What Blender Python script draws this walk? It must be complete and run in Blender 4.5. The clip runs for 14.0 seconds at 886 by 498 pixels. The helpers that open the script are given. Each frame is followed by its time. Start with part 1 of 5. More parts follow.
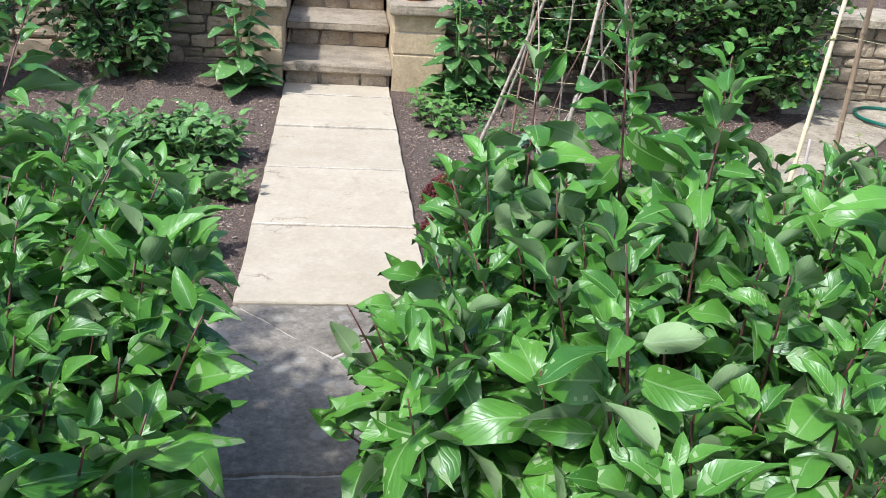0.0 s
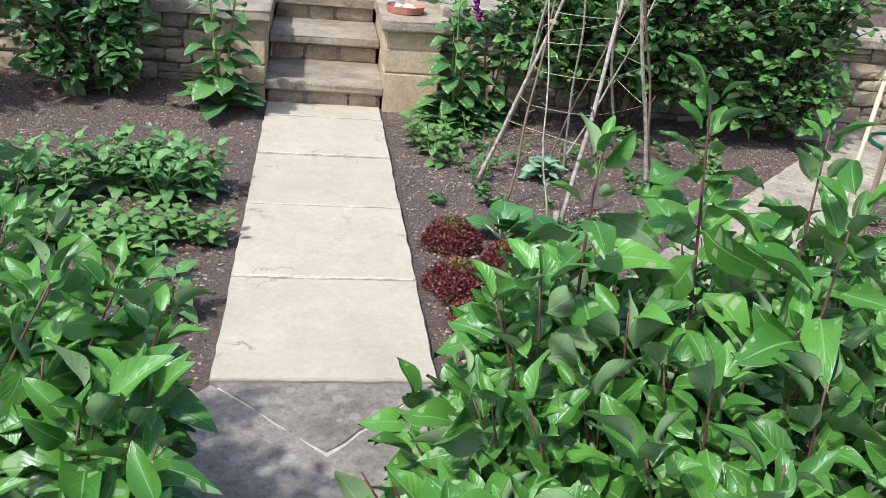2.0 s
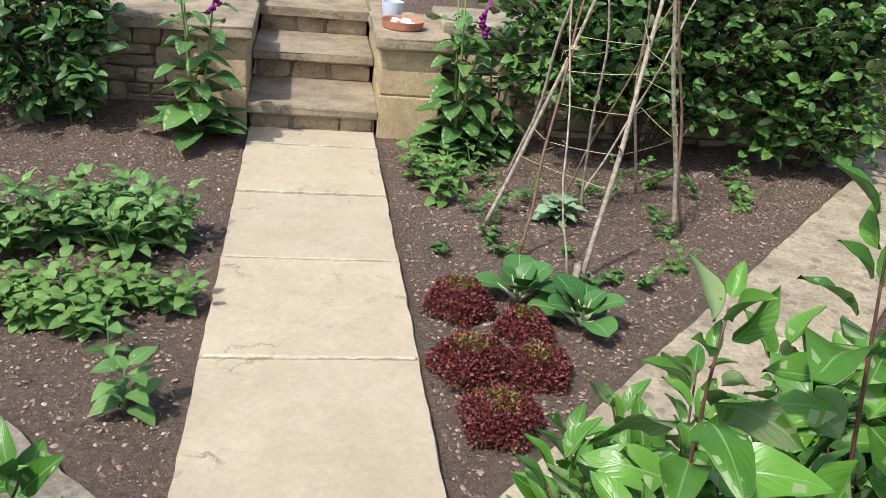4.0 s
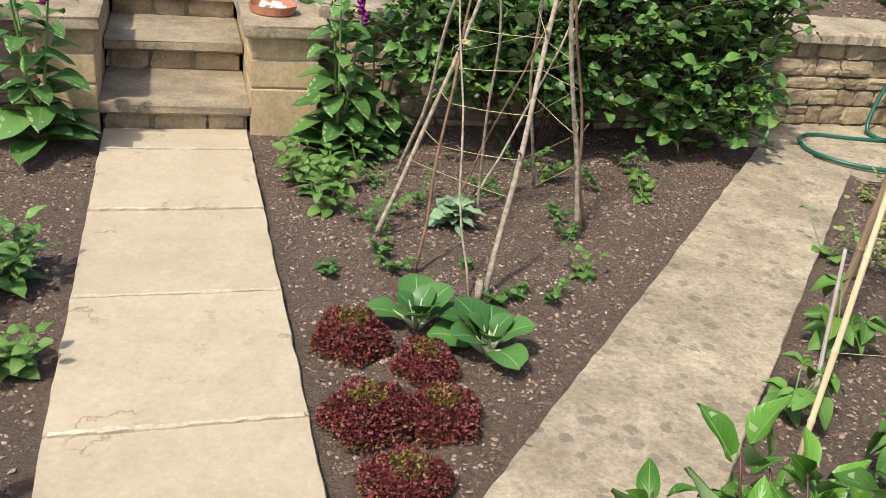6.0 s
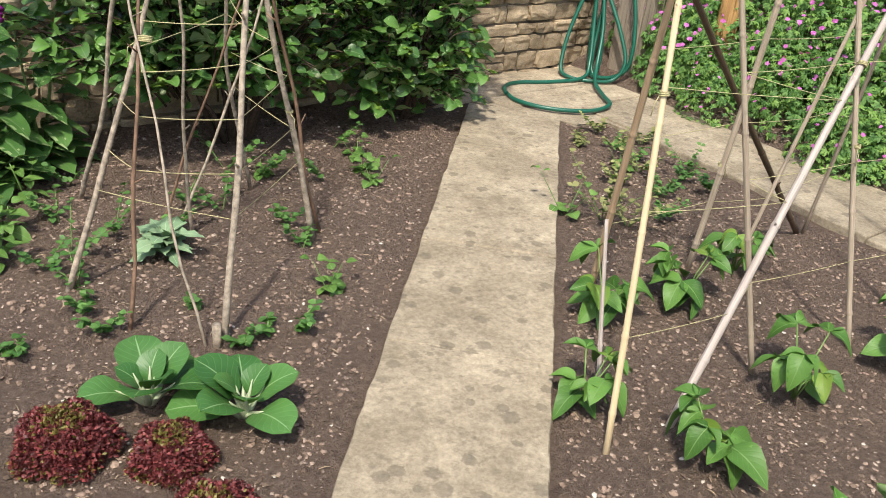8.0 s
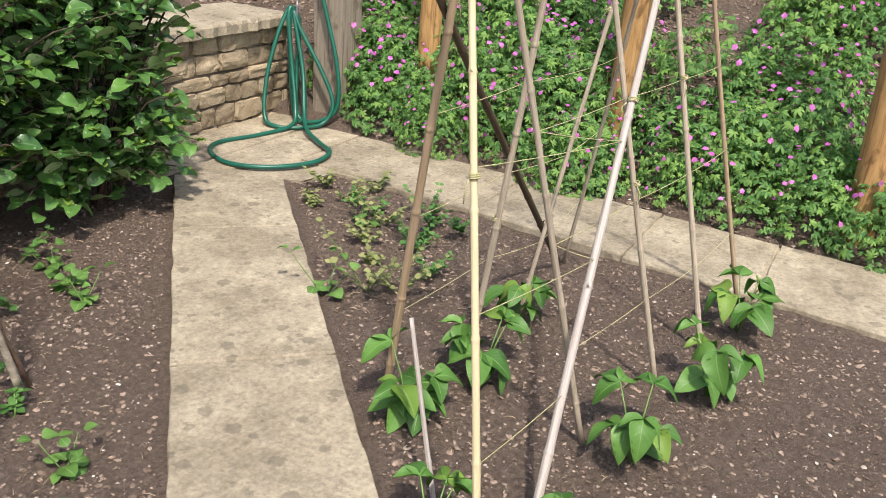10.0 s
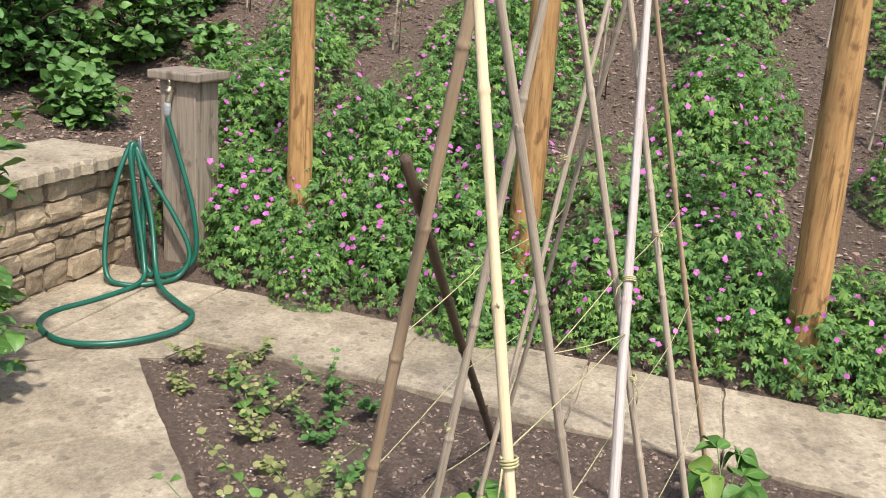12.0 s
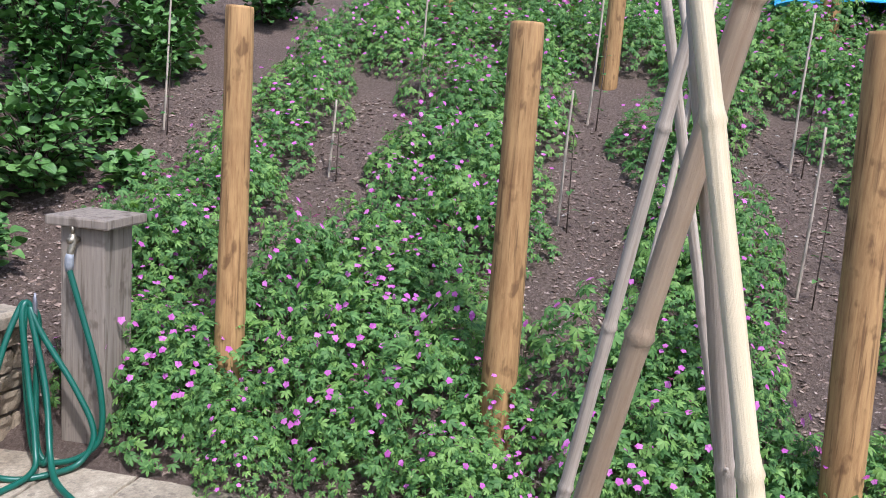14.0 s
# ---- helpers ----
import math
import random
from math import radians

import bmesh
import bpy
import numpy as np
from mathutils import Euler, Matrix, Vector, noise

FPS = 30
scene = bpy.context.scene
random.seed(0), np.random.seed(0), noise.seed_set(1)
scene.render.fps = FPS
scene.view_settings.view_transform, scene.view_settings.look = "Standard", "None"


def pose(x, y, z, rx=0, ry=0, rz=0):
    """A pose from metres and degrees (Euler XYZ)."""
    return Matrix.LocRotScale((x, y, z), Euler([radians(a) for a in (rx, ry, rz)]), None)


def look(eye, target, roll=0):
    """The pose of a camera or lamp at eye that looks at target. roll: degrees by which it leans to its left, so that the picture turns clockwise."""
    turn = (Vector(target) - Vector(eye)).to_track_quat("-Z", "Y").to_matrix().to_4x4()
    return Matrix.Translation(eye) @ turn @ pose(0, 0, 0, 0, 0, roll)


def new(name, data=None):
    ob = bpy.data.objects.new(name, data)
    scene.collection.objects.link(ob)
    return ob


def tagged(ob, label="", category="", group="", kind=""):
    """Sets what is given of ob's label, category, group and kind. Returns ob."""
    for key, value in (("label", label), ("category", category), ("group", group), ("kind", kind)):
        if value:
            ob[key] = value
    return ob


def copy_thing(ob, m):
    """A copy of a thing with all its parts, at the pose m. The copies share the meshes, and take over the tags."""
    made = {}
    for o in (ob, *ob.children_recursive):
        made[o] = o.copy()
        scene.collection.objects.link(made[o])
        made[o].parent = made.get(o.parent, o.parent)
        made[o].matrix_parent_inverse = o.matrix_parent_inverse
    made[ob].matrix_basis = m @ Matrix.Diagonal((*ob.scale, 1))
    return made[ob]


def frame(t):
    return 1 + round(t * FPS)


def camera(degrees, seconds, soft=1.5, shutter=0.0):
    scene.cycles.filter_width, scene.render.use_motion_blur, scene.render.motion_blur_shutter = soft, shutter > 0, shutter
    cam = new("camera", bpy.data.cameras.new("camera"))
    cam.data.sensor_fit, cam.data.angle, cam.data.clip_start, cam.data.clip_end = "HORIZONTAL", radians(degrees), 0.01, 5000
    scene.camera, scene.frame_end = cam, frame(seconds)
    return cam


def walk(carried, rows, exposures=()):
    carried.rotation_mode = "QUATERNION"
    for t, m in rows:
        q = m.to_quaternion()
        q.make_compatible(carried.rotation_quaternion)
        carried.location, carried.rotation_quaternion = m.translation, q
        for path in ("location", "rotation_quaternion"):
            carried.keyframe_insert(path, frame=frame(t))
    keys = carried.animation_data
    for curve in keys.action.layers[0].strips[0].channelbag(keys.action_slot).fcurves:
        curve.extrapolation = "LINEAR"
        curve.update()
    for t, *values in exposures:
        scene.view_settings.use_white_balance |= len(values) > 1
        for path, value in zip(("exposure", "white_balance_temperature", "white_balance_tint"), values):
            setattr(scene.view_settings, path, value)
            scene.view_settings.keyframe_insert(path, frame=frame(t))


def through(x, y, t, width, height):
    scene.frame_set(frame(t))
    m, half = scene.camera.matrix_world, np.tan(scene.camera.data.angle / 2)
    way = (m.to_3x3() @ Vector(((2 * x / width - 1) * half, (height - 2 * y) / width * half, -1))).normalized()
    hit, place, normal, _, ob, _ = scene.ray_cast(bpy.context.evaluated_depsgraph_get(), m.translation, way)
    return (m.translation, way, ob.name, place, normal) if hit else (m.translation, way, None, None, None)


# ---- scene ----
cam = camera(54.4, 14.0, 0.55)
PATH = [
    (0, (0.307, -0.412, 1.338), (0.562, 1.388, 0.503), 4.7),
    (0.5, (0.323, -0.331, 1.348), (0.518, 1.479, 0.52), 4.5),
    (1, (0.323, -0.27, 1.367), (0.537, 1.533, 0.529), 5.0),
    (1.5, (0.284, -0.107, 1.367), (0.554, 1.692, 0.537), 5.4),
    (2, (0.259, -0.004, 1.365), (0.565, 1.787, 0.53), 5.8),
    (2.5, (0.259, 0.144, 1.348), (0.545, 1.941, 0.517), 5.7),
    (3, (0.267, 0.277, 1.335), (0.506, 2.079, 0.5), 5.7),
    (5.3, (0.284, 0.768, 1.416), (0.756, 2.506, 0.545), 6.8),
    (5.5, (0.302, 0.799, 1.415), (0.78, 2.529, 0.533), 6.8),
    (6, (0.336, 0.871, 1.405), (0.909, 2.568, 0.515), 6.9),
    (6.5, (0.37, 1.025, 1.393), (1.134, 2.64, 0.494), 6.7),
    (7, (0.366, 1.151, 1.395), (1.287, 2.679, 0.491), 6.2),
    (7.5, (0.378, 1.226, 1.381), (1.429, 2.664, 0.472), 6.8),
    (8, (0.435, 1.319, 1.377), (1.591, 2.674, 0.466), 6.4),
    (8.5, (0.499, 1.403, 1.382), (1.729, 2.686, 0.465), 5.5),
    (9, (0.556, 1.518, 1.38), (1.93, 2.652, 0.47), 5.5),
    (9.2, (0.569, 1.582, 1.382), (2.012, 2.635, 0.483), 5.5),
    (11.3, (0.901, 2.135, 1.365), (2.662, 2.831, 0.72), 4.5),
    (11.5, (0.963, 2.191, 1.375), (2.745, 2.857, 0.758), 4.4),
    (12, (1.102, 2.312, 1.398), (2.936, 2.868, 0.826), 4.2),
    (12.5, (1.236, 2.401, 1.416), (3.104, 2.903, 0.91), 4.1),
    (13, (1.385, 2.467, 1.452), (3.271, 2.972, 1.017), 4.0),
    (13.5, (1.483, 2.537, 1.468), (3.392, 2.998, 1.089), 4.6),
    (14, (1.62, 2.673, 1.485), (3.553, 3.066, 1.154), 4.2),
]
walk(cam, [(t, look(eye, target, roll)) for t, eye, target, roll in PATH],
     [(0.0, 0.84, 5600, 8), (2.4, 0.72, 5550, 8), (3.2, 0.66, 5800, 7), (5.3, 0.58, 6750, 8), (9.2, 0.66, 6600, 8), (11.3, 0.66, 6450, 10), (12.8, 0.66, 6350, 12), (14.0, 0.60, 5500, 16)])

# ---- light ----
SUN_FROM = Vector((-0.42, -0.34, 0.84)).normalized()
world = bpy.data.worlds.new("world")
scene.world = world
world.use_nodes = True
wn = world.node_tree
sky = wn.nodes.new("ShaderNodeTexSky")
sky.sky_type, sky.sun_disc = "NISHITA", False
sky.sun_elevation = math.asin(SUN_FROM.z)
sky.sun_rotation = math.atan2(SUN_FROM.x, SUN_FROM.y)
sky.dust_density = 3.0
wn.links.new(sky.outputs[0], wn.nodes["Background"].inputs[0])
wn.nodes["Background"].inputs[1].default_value = 0.15
sun_data = bpy.data.lights.new("sun", "SUN")
sun_data.energy, sun_data.angle, sun_data.color = 3.0, radians(2.5), (1.0, 0.95, 0.87)
sun = new("sun", sun_data)
sun.matrix_world = look(SUN_FROM * 30, (0, 0, 0))


# ---- materials ----
def material(name):
    m = bpy.data.materials.new(name)
    m.use_nodes = True
    return m, m.node_tree.nodes, m.node_tree.links


def node(nt, kind, **values):
    n = nt.new(kind)
    for k, v in values.items():
        n.inputs[k.replace("_", " ")].default_value = v
    return n


def noise_tex(ns, ls, coord, scale, detail=6.0, rough=0.6):
    n = ns.new("ShaderNodeTexNoise")
    n.inputs["Scale"].default_value, n.inputs["Detail"].default_value, n.inputs["Roughness"].default_value = scale, detail, rough
    ls.new(coord, n.inputs["Vector"])
    return n.outputs["Fac"]


def ramp(ns, ls, fac, stops):
    r = ns.new("ShaderNodeValToRGB")
    while len(r.color_ramp.elements) < len(stops):
        r.color_ramp.elements.new(0.5)
    for e, (p, c) in zip(r.color_ramp.elements, stops):
        e.position = p
        e.color = (*c, 1) if len(c) == 3 else (c[0], c[0], c[0], 1)
    ls.new(fac, r.inputs[0])
    return r.outputs[0]


def mix(ns, ls, fac, a, b, blend="MIX"):
    n = ns.new("ShaderNodeMix")
    n.data_type, n.blend_type = "RGBA", blend
    for sock, v in ((n.inputs[0], fac), (n.inputs[6], a), (n.inputs[7], b)):
        if isinstance(v, (int, float)):
            sock.default_value = v
        elif isinstance(v, tuple):
            sock.default_value = (*v, 1)
        else:
            ls.new(v, sock)
    return n.outputs[2]


def math_node(ns, ls, op, a, b=0.0):
    n = ns.new("ShaderNodeMath")
    n.operation = op
    for sock, v in zip(n.inputs, (a, b)):
        if isinstance(v, (int, float)):
            sock.default_value = v
        else:
            ls.new(v, sock)
    return n.outputs[0]


def bump(ns, ls, height, strength, distance, shader):
    b = ns.new("ShaderNodeBump")
    b.inputs["Strength"].default_value, b.inputs["Distance"].default_value = strength, distance
    ls.new(height, b.inputs["Height"])
    ls.new(b.outputs[0], shader.inputs["Normal"])


def position(ns):
    return ns.new("ShaderNodeNewGeometry").outputs["Position"]


def stone_material(name, light, dark, spots=None, spot_amount=0.6, rough=0.85, scale=1.0, relief=0.004, vary=0.25, blotch=0.5, lichen=0.0, speckle=0.55, cracks=0.0):
    m, ns, ls = material(name)
    sh = ns["Principled BSDF"]
    p = position(ns)
    big = noise_tex(ns, ls, p, 3.5 * scale, 5)
    fine = noise_tex(ns, ls, p, 60 * scale, 8, 0.7)
    c = mix(ns, ls, ramp(ns, ls, big, [(0.5 - blotch * 0.35, (0,)), (0.5 + blotch * 0.35, (1,))]), dark, light)
    c = mix(ns, ls, speckle, c, ramp(ns, ls, fine, [(0.3, (0.28,)), (0.7, (0.72,))]), "OVERLAY")
    c = mix(ns, ls, speckle * 0.6, c, ramp(ns, ls, noise_tex(ns, ls, p, 17 * scale, 6, 0.7), [(0.32, (0.30,)), (0.68, (0.70,))]), "OVERLAY")
    if spots:
        s = noise_tex(ns, ls, p, 34 * scale, 5, 0.6)
        s2 = noise_tex(ns, ls, p, 6 * scale, 4, 0.6)
        k = math_node(ns, ls, "ADD", s, math_node(ns, ls, "MULTIPLY", s2, 0.55))
        f = ramp(ns, ls, k, [(0.84, (0,)), (0.97, (1,))])
        f = math_node(ns, ls, "MULTIPLY", f, spot_amount)
        c = mix(ns, ls, f, c, spots)
    if cracks:
        line = math_node(ns, ls, "ABSOLUTE", math_node(ns, ls, "SUBTRACT", noise_tex(ns, ls, p, 2.3, 9, 0.62), 0.5))
        where = ramp(ns, ls, noise_tex(ns, ls, p, 2.9, 2), [(0.56, (0,)), (0.62, (1,))])
        c = mix(ns, ls, math_node(ns, ls, "MULTIPLY", math_node(ns, ls, "MULTIPLY", ramp(ns, ls, line, [(0.003, (1,)), (0.009, (0,))]), where), cracks), c, (0.16, 0.12, 0.08))
        c = mix(ns, ls, math_node(ns, ls, "MULTIPLY", ramp(ns, ls, noise_tex(ns, ls, p, 1.4, 5, 0.55), [(0.5, (0,)), (0.7, (1,))]), 0.35), c, (0.46, 0.395, 0.285))
    if lichen:
        vo = ns.new("ShaderNodeTexVoronoi")
        vo.inputs["Scale"].default_value, vo.inputs["Randomness"].default_value = 17.0, 1.0
        ls.new(p, vo.inputs["Vector"])
        cell = ns.new("ShaderNodeSeparateColor")
        ls.new(vo.outputs["Color"], cell.inputs[0])
        edge = math_node(ns, ls, "ADD", vo.outputs["Distance"], math_node(ns, ls, "MULTIPLY", math_node(ns, ls, "SUBTRACT", fine, 0.5), 0.35))
        inside = ramp(ns, ls, math_node(ns, ls, "DIVIDE", edge, math_node(ns, ls, "ADD", math_node(ns, ls, "MULTIPLY", cell.outputs[1], 0.45), 0.05)), [(0.75, (1,)), (1.0, (0,))])
        f = math_node(ns, ls, "MULTIPLY", inside, math_node(ns, ls, "MULTIPLY", math_node(ns, ls, "GREATER_THAN", cell.outputs[0], 0.5), lichen))
        c = mix(ns, ls, f, c, spots)
    info = ns.new("ShaderNodeObjectInfo").outputs["Random"]
    hsv = ns.new("ShaderNodeHueSaturation")
    ls.new(c, hsv.inputs["Color"])
    v = math_node(ns, ls, "ADD", math_node(ns, ls, "MULTIPLY", info, vary), 1 - vary / 2)
    ls.new(v, hsv.inputs["Value"])
    ls.new(hsv.outputs[0], sh.inputs["Base Color"])
    sh.inputs["Roughness"].default_value = rough
    sh.inputs["Specular IOR Level"].default_value = 0.25
    rel = math_node(ns, ls, "ADD", noise_tex(ns, ls, p, 14 * scale, 8, 0.65), math_node(ns, ls, "MULTIPLY", fine, 0.35))
    bump(ns, ls, rel, 0.8, relief, sh)
    return m


pale_stone = stone_material("pale_sandstone", (0.43, 0.36, 0.265), (0.375, 0.312, 0.222), relief=0.003, vary=0.10, speckle=0.22, cracks=0.7)
old_stone = stone_material("weathered_sandstone", (0.375, 0.315, 0.228), (0.25, 0.206, 0.146), (0.115, 0.096, 0.073), 0.50, relief=0.008, vary=0.14, blotch=0.35, lichen=0.5, speckle=0.7)
grey_stone = stone_material("grey_flagstone", (0.265, 0.226, 0.176), (0.150, 0.126, 0.097), (0.36, 0.33, 0.28), 0.30, relief=0.008, vary=0.16, lichen=0.45, speckle=0.8)
mortar_light = stone_material("crumbling_light_mortar", (0.54, 0.475, 0.375), (0.40, 0.34, 0.26), relief=0.006)
mortar_pale = stone_material("pale_mortar", (0.44, 0.40, 0.33), (0.36, 0.32, 0.26), relief=0.004)
rubble_stone = stone_material("rubble_limestone", (0.47, 0.375, 0.255), (0.28, 0.21, 0.135), (0.13, 0.12, 0.10), 0.5, scale=1.8, relief=0.012, vary=0.45)
tread_stone = stone_material("worn_step_stone", (0.37, 0.30, 0.208), (0.20, 0.158, 0.108), (0.085, 0.078, 0.065), 0.6, scale=1.6, relief=0.010, vary=0.15)
ashlar_stone = stone_material("dressed_sandstone", (0.47, 0.36, 0.22), (0.37, 0.28, 0.165), relief=0.004, vary=0.16)


def soil_material():
    m, ns, ls = material("garden_soil")
    sh = ns["Principled BSDF"]
    p = position(ns)
    a = noise_tex(ns, ls, p, 2.2, 4)
    b = noise_tex(ns, ls, p, 55, 8, 0.75)
    c2 = noise_tex(ns, ls, p, 210, 4, 0.6)
    c = ramp(ns, ls, b, [(0.28, (0.105, 0.076, 0.059)), (0.50, (0.232, 0.168, 0.130)), (0.72, (0.37, 0.285, 0.228))])
    c = mix(ns, ls, math_node(ns, ls, "MULTIPLY", ramp(ns, ls, a, [(0.35, (1,)), (0.62, (0,))]), 0.45), c, (0.185, 0.134, 0.105))
    c = mix(ns, ls, ramp(ns, ls, c2, [(0.63, (0,)), (0.70, (0.6,))]), c, (0.32, 0.26, 0.21))
    # rough grass past the garden
    sep = ns.new("ShaderNodeSeparateXYZ")
    ls.new(p, sep.inputs[0])
    far = math_node(ns, ls, "MAXIMUM", math_node(ns, ls, "ABSOLUTE", math_node(ns, ls, "SUBTRACT", sep.outputs[0], 3.0)), math_node(ns, ls, "ABSOLUTE", math_node(ns, ls, "SUBTRACT", sep.outputs[1], 3.0)))
    far = math_node(ns, ls, "ADD", far, math_node(ns, ls, "MULTIPLY", a, 1.2))
    grass = ramp(ns, ls, b, [(0.3, (0.035, 0.075, 0.015)), (0.7, (0.11, 0.19, 0.045))])
    c = mix(ns, ls, ramp(ns, ls, math_node(ns, ls, "MULTIPLY", far, 0.05), [(0.36, (0,)), (0.40, (1,))]), c, grass)
    ls.new(c, sh.inputs["Base Color"])
    sh.inputs["Roughness"].default_value = 0.95
    sh.inputs["Specular IOR Level"].default_value = 0.15
    bump(ns, ls, math_node(ns, ls, "ADD", b, math_node(ns, ls, "MULTIPLY", c2, 0.4)), 1.0, 0.045, sh)
    return m


soil = soil_material()


def island_material(name, stops, rough=0.9):
    m, ns, ls = material(name)
    sh = ns["Principled BSDF"]
    r = ns.new("ShaderNodeNewGeometry").outputs["Random Per Island"]
    c = ramp(ns, ls, r, stops)
    f = noise_tex(ns, ls, position(ns), 120, 5)
    ls.new(mix(ns, ls, 0.5, c, f, "OVERLAY"), sh.inputs["Base Color"])
    sh.inputs["Roughness"].default_value = rough
    sh.inputs["Specular IOR Level"].default_value = 0.2
    return m


pebble_mat = island_material("pebbles", [(0.0, (0.21, 0.155, 0.125)), (0.5, (0.33, 0.25, 0.20)), (0.90, (0.38, 0.305, 0.245)), (1.0, (0.58, 0.53, 0.46))])
clod_mat = island_material("soil_crumbs", [(0.0, (0.085, 0.060, 0.046)), (0.5, (0.195, 0.139, 0.105)), (1.0, (0.315, 0.230, 0.178))])


def leaf_material(name, dark, light, rib, gloss=0.4, through=0.3, veins=True, spec=0.4, lateral=0.06, rib_width=0.05):
    m, ns, ls = material(name)
    sh = ns["Principled BSDF"]
    r1 = ns.new("ShaderNodeNewGeometry").outputs["Random Per Island"]
    r2 = ns.new("ShaderNodeObjectInfo").outputs["Random"]
    r = math_node(ns, ls, "FRACT", math_node(ns, ls, "ADD", r1, r2))
    n = noise_tex(ns, ls, position(ns), 35, 4)
    k = math_node(ns, ls, "ADD", math_node(ns, ls, "MULTIPLY", r, 0.65), math_node(ns, ls, "MULTIPLY", n, 0.4))
    mid = tuple((a + b) / 2 * 0.9 for a, b in zip(dark, light))
    c = ramp(ns, ls, k, [(0.12, dark), (0.55, mid), (0.95, light)])
    if veins:
        uv = ns.new("ShaderNodeUVMap")
        sep = ns.new("ShaderNodeSeparateXYZ")
        ls.new(uv.outputs[0], sep.inputs[0])
        u = math_node(ns, ls, "ABSOLUTE", math_node(ns, ls, "SUBTRACT", sep.outputs[0], 0.5))
        rib_f = ramp(ns, ls, u, [(rib_width * 0.4, (0.85,)), (rib_width, (0,))])
        w = math_node(ns, ls, "SINE", math_node(ns, ls, "MULTIPLY", math_node(ns, ls, "SUBTRACT", sep.outputs[1], math_node(ns, ls, "MULTIPLY", u, 0.75)), 46.0))
        v_f = ramp(ns, ls, w, [(0.86, (0,)), (1.0, (lateral,))])
        c = mix(ns, ls, math_node(ns, ls, "MAXIMUM", rib_f, v_f), c, rib)
        bump(ns, ls, math_node(ns, ls, "SUBTRACT", 1.0, math_node(ns, ls, "MAXIMUM", rib_f, math_node(ns, ls, "MULTIPLY", w, 0.4))), 0.22, 0.003, sh)
    ls.new(c, sh.inputs["Base Color"])
    sh.inputs["Roughness"].default_value = gloss
    sh.inputs["Specular IOR Level"].default_value = spec
    t = ns.new("ShaderNodeBsdfTranslucent")
    ls.new(mix(ns, ls, 1.0, c, (1.0, 1.15, 0.5), "MULTIPLY"), t.inputs[0])
    mx = ns.new("ShaderNodeMixShader")
    mx.inputs[0].default_value = through
    ls.new(sh.outputs[0], mx.inputs[1])
    ls.new(t.outputs[0], mx.inputs[2])
    ls.new(mx.outputs[0], ns["Material Output"].inputs[0])
    return m


apple_top = leaf_material("apple_leaf_upper", (0.048, 0.150, 0.018), (0.155, 0.36, 0.046), (0.22, 0.36, 0.12), 0.34, 0.30, spec=0.5, rib_width=0.035)
apple_under = leaf_material("apple_leaf_underside", (0.23, 0.34, 0.14), (0.35, 0.46, 0.22), (0.36, 0.46, 0.26), 0.65, 0.30, spec=0.2)
shrub_top = leaf_material("shrub_leaf", (0.050, 0.140, 0.034), (0.175, 0.36, 0.075), (0.16, 0.28, 0.11), 0.33, 0.34, spec=0.6)
dark_top = leaf_material("dark_shrub_leaf", (0.034, 0.098, 0.026), (0.110, 0.24, 0.050), (0.10, 0.17, 0.07), 0.40, 0.24)
herb_top = leaf_material("herb_leaf", (0.052, 0.145, 0.032), (0.150, 0.31, 0.075), (0.14, 0.25, 0.09), 0.5, 0.3)
potato_top = leaf_material("potato_leaf", (0.080, 0.190, 0.042), (0.205, 0.385, 0.10), (0.20, 0.33, 0.13), 0.46, 0.32)
bean_top = leaf_material("bean_leaf", (0.062, 0.165, 0.030), (0.17, 0.345, 0.070), (0.20, 0.34, 0.11), 0.48, 0.32, lateral=0.22, rib_width=0.035)
fresh_top = leaf_material("young_bright_leaf", (0.13, 0.25, 0.03), (0.25, 0.38, 0.07), (0.25, 0.36, 0.1), 0.5, 0.35)
seedling_top = leaf_material("seedling_leaf", (0.10, 0.21, 0.042), (0.22, 0.39, 0.095), (0.22, 0.36, 0.12), 0.5, 0.35)
pak_top = leaf_material("pak_choi_leaf", (0.042, 0.140, 0.032), (0.105, 0.250, 0.062), (0.26, 0.42, 0.19), 0.42, 0.25, spec=0.45, lateral=0.16, rib_width=0.022)
grey_leaf = leaf_material("grey_green_leaf", (0.19, 0.31, 0.17), (0.30, 0.44, 0.25), (0.36, 0.48, 0.3), 0.7, 0.2)
wilt_leaf = leaf_material("wilted_leaf", (0.22, 0.23, 0.08), (0.36, 0.36, 0.15), (0.36, 0.35, 0.2), 0.8, 0.2, veins=False)
lettuce_red = leaf_material("red_lettuce_leaf", (0.075, 0.020, 0.022), (0.31, 0.068, 0.070), (0.13, 0.06, 0.04), 0.5, 0.25, veins=False)
lettuce_heart = leaf_material("lettuce_heart_leaf", (0.17, 0.16, 0.04), (0.30, 0.24, 0.07), (0.3, 0.25, 0.1), 0.5, 0.3, veins=False)
geranium_leaf = leaf_material("geranium_leaf", (0.045, 0.125, 0.032), (0.185, 0.34, 0.090), (0.1, 0.18, 0.05), 0.55, 0.28, veins=False, spec=0.25)
geranium_pale = leaf_material("geranium_new_leaf", (0.14, 0.27, 0.05), (0.25, 0.41, 0.10), (0.2, 0.3, 0.1), 0.6, 0.3, veins=False)
petal_pink = leaf_material("pink_petal", (0.52, 0.08, 0.42), (0.76, 0.27, 0.68), (0.6, 0.3, 0.55), 0.6, 0.35, veins=False)
petal_purple = leaf_material("purple_petal", (0.22, 0.01, 0.20), (0.42, 0.035, 0.36), (0.4, 0.1, 0.3), 0.5, 0.3, veins=False)


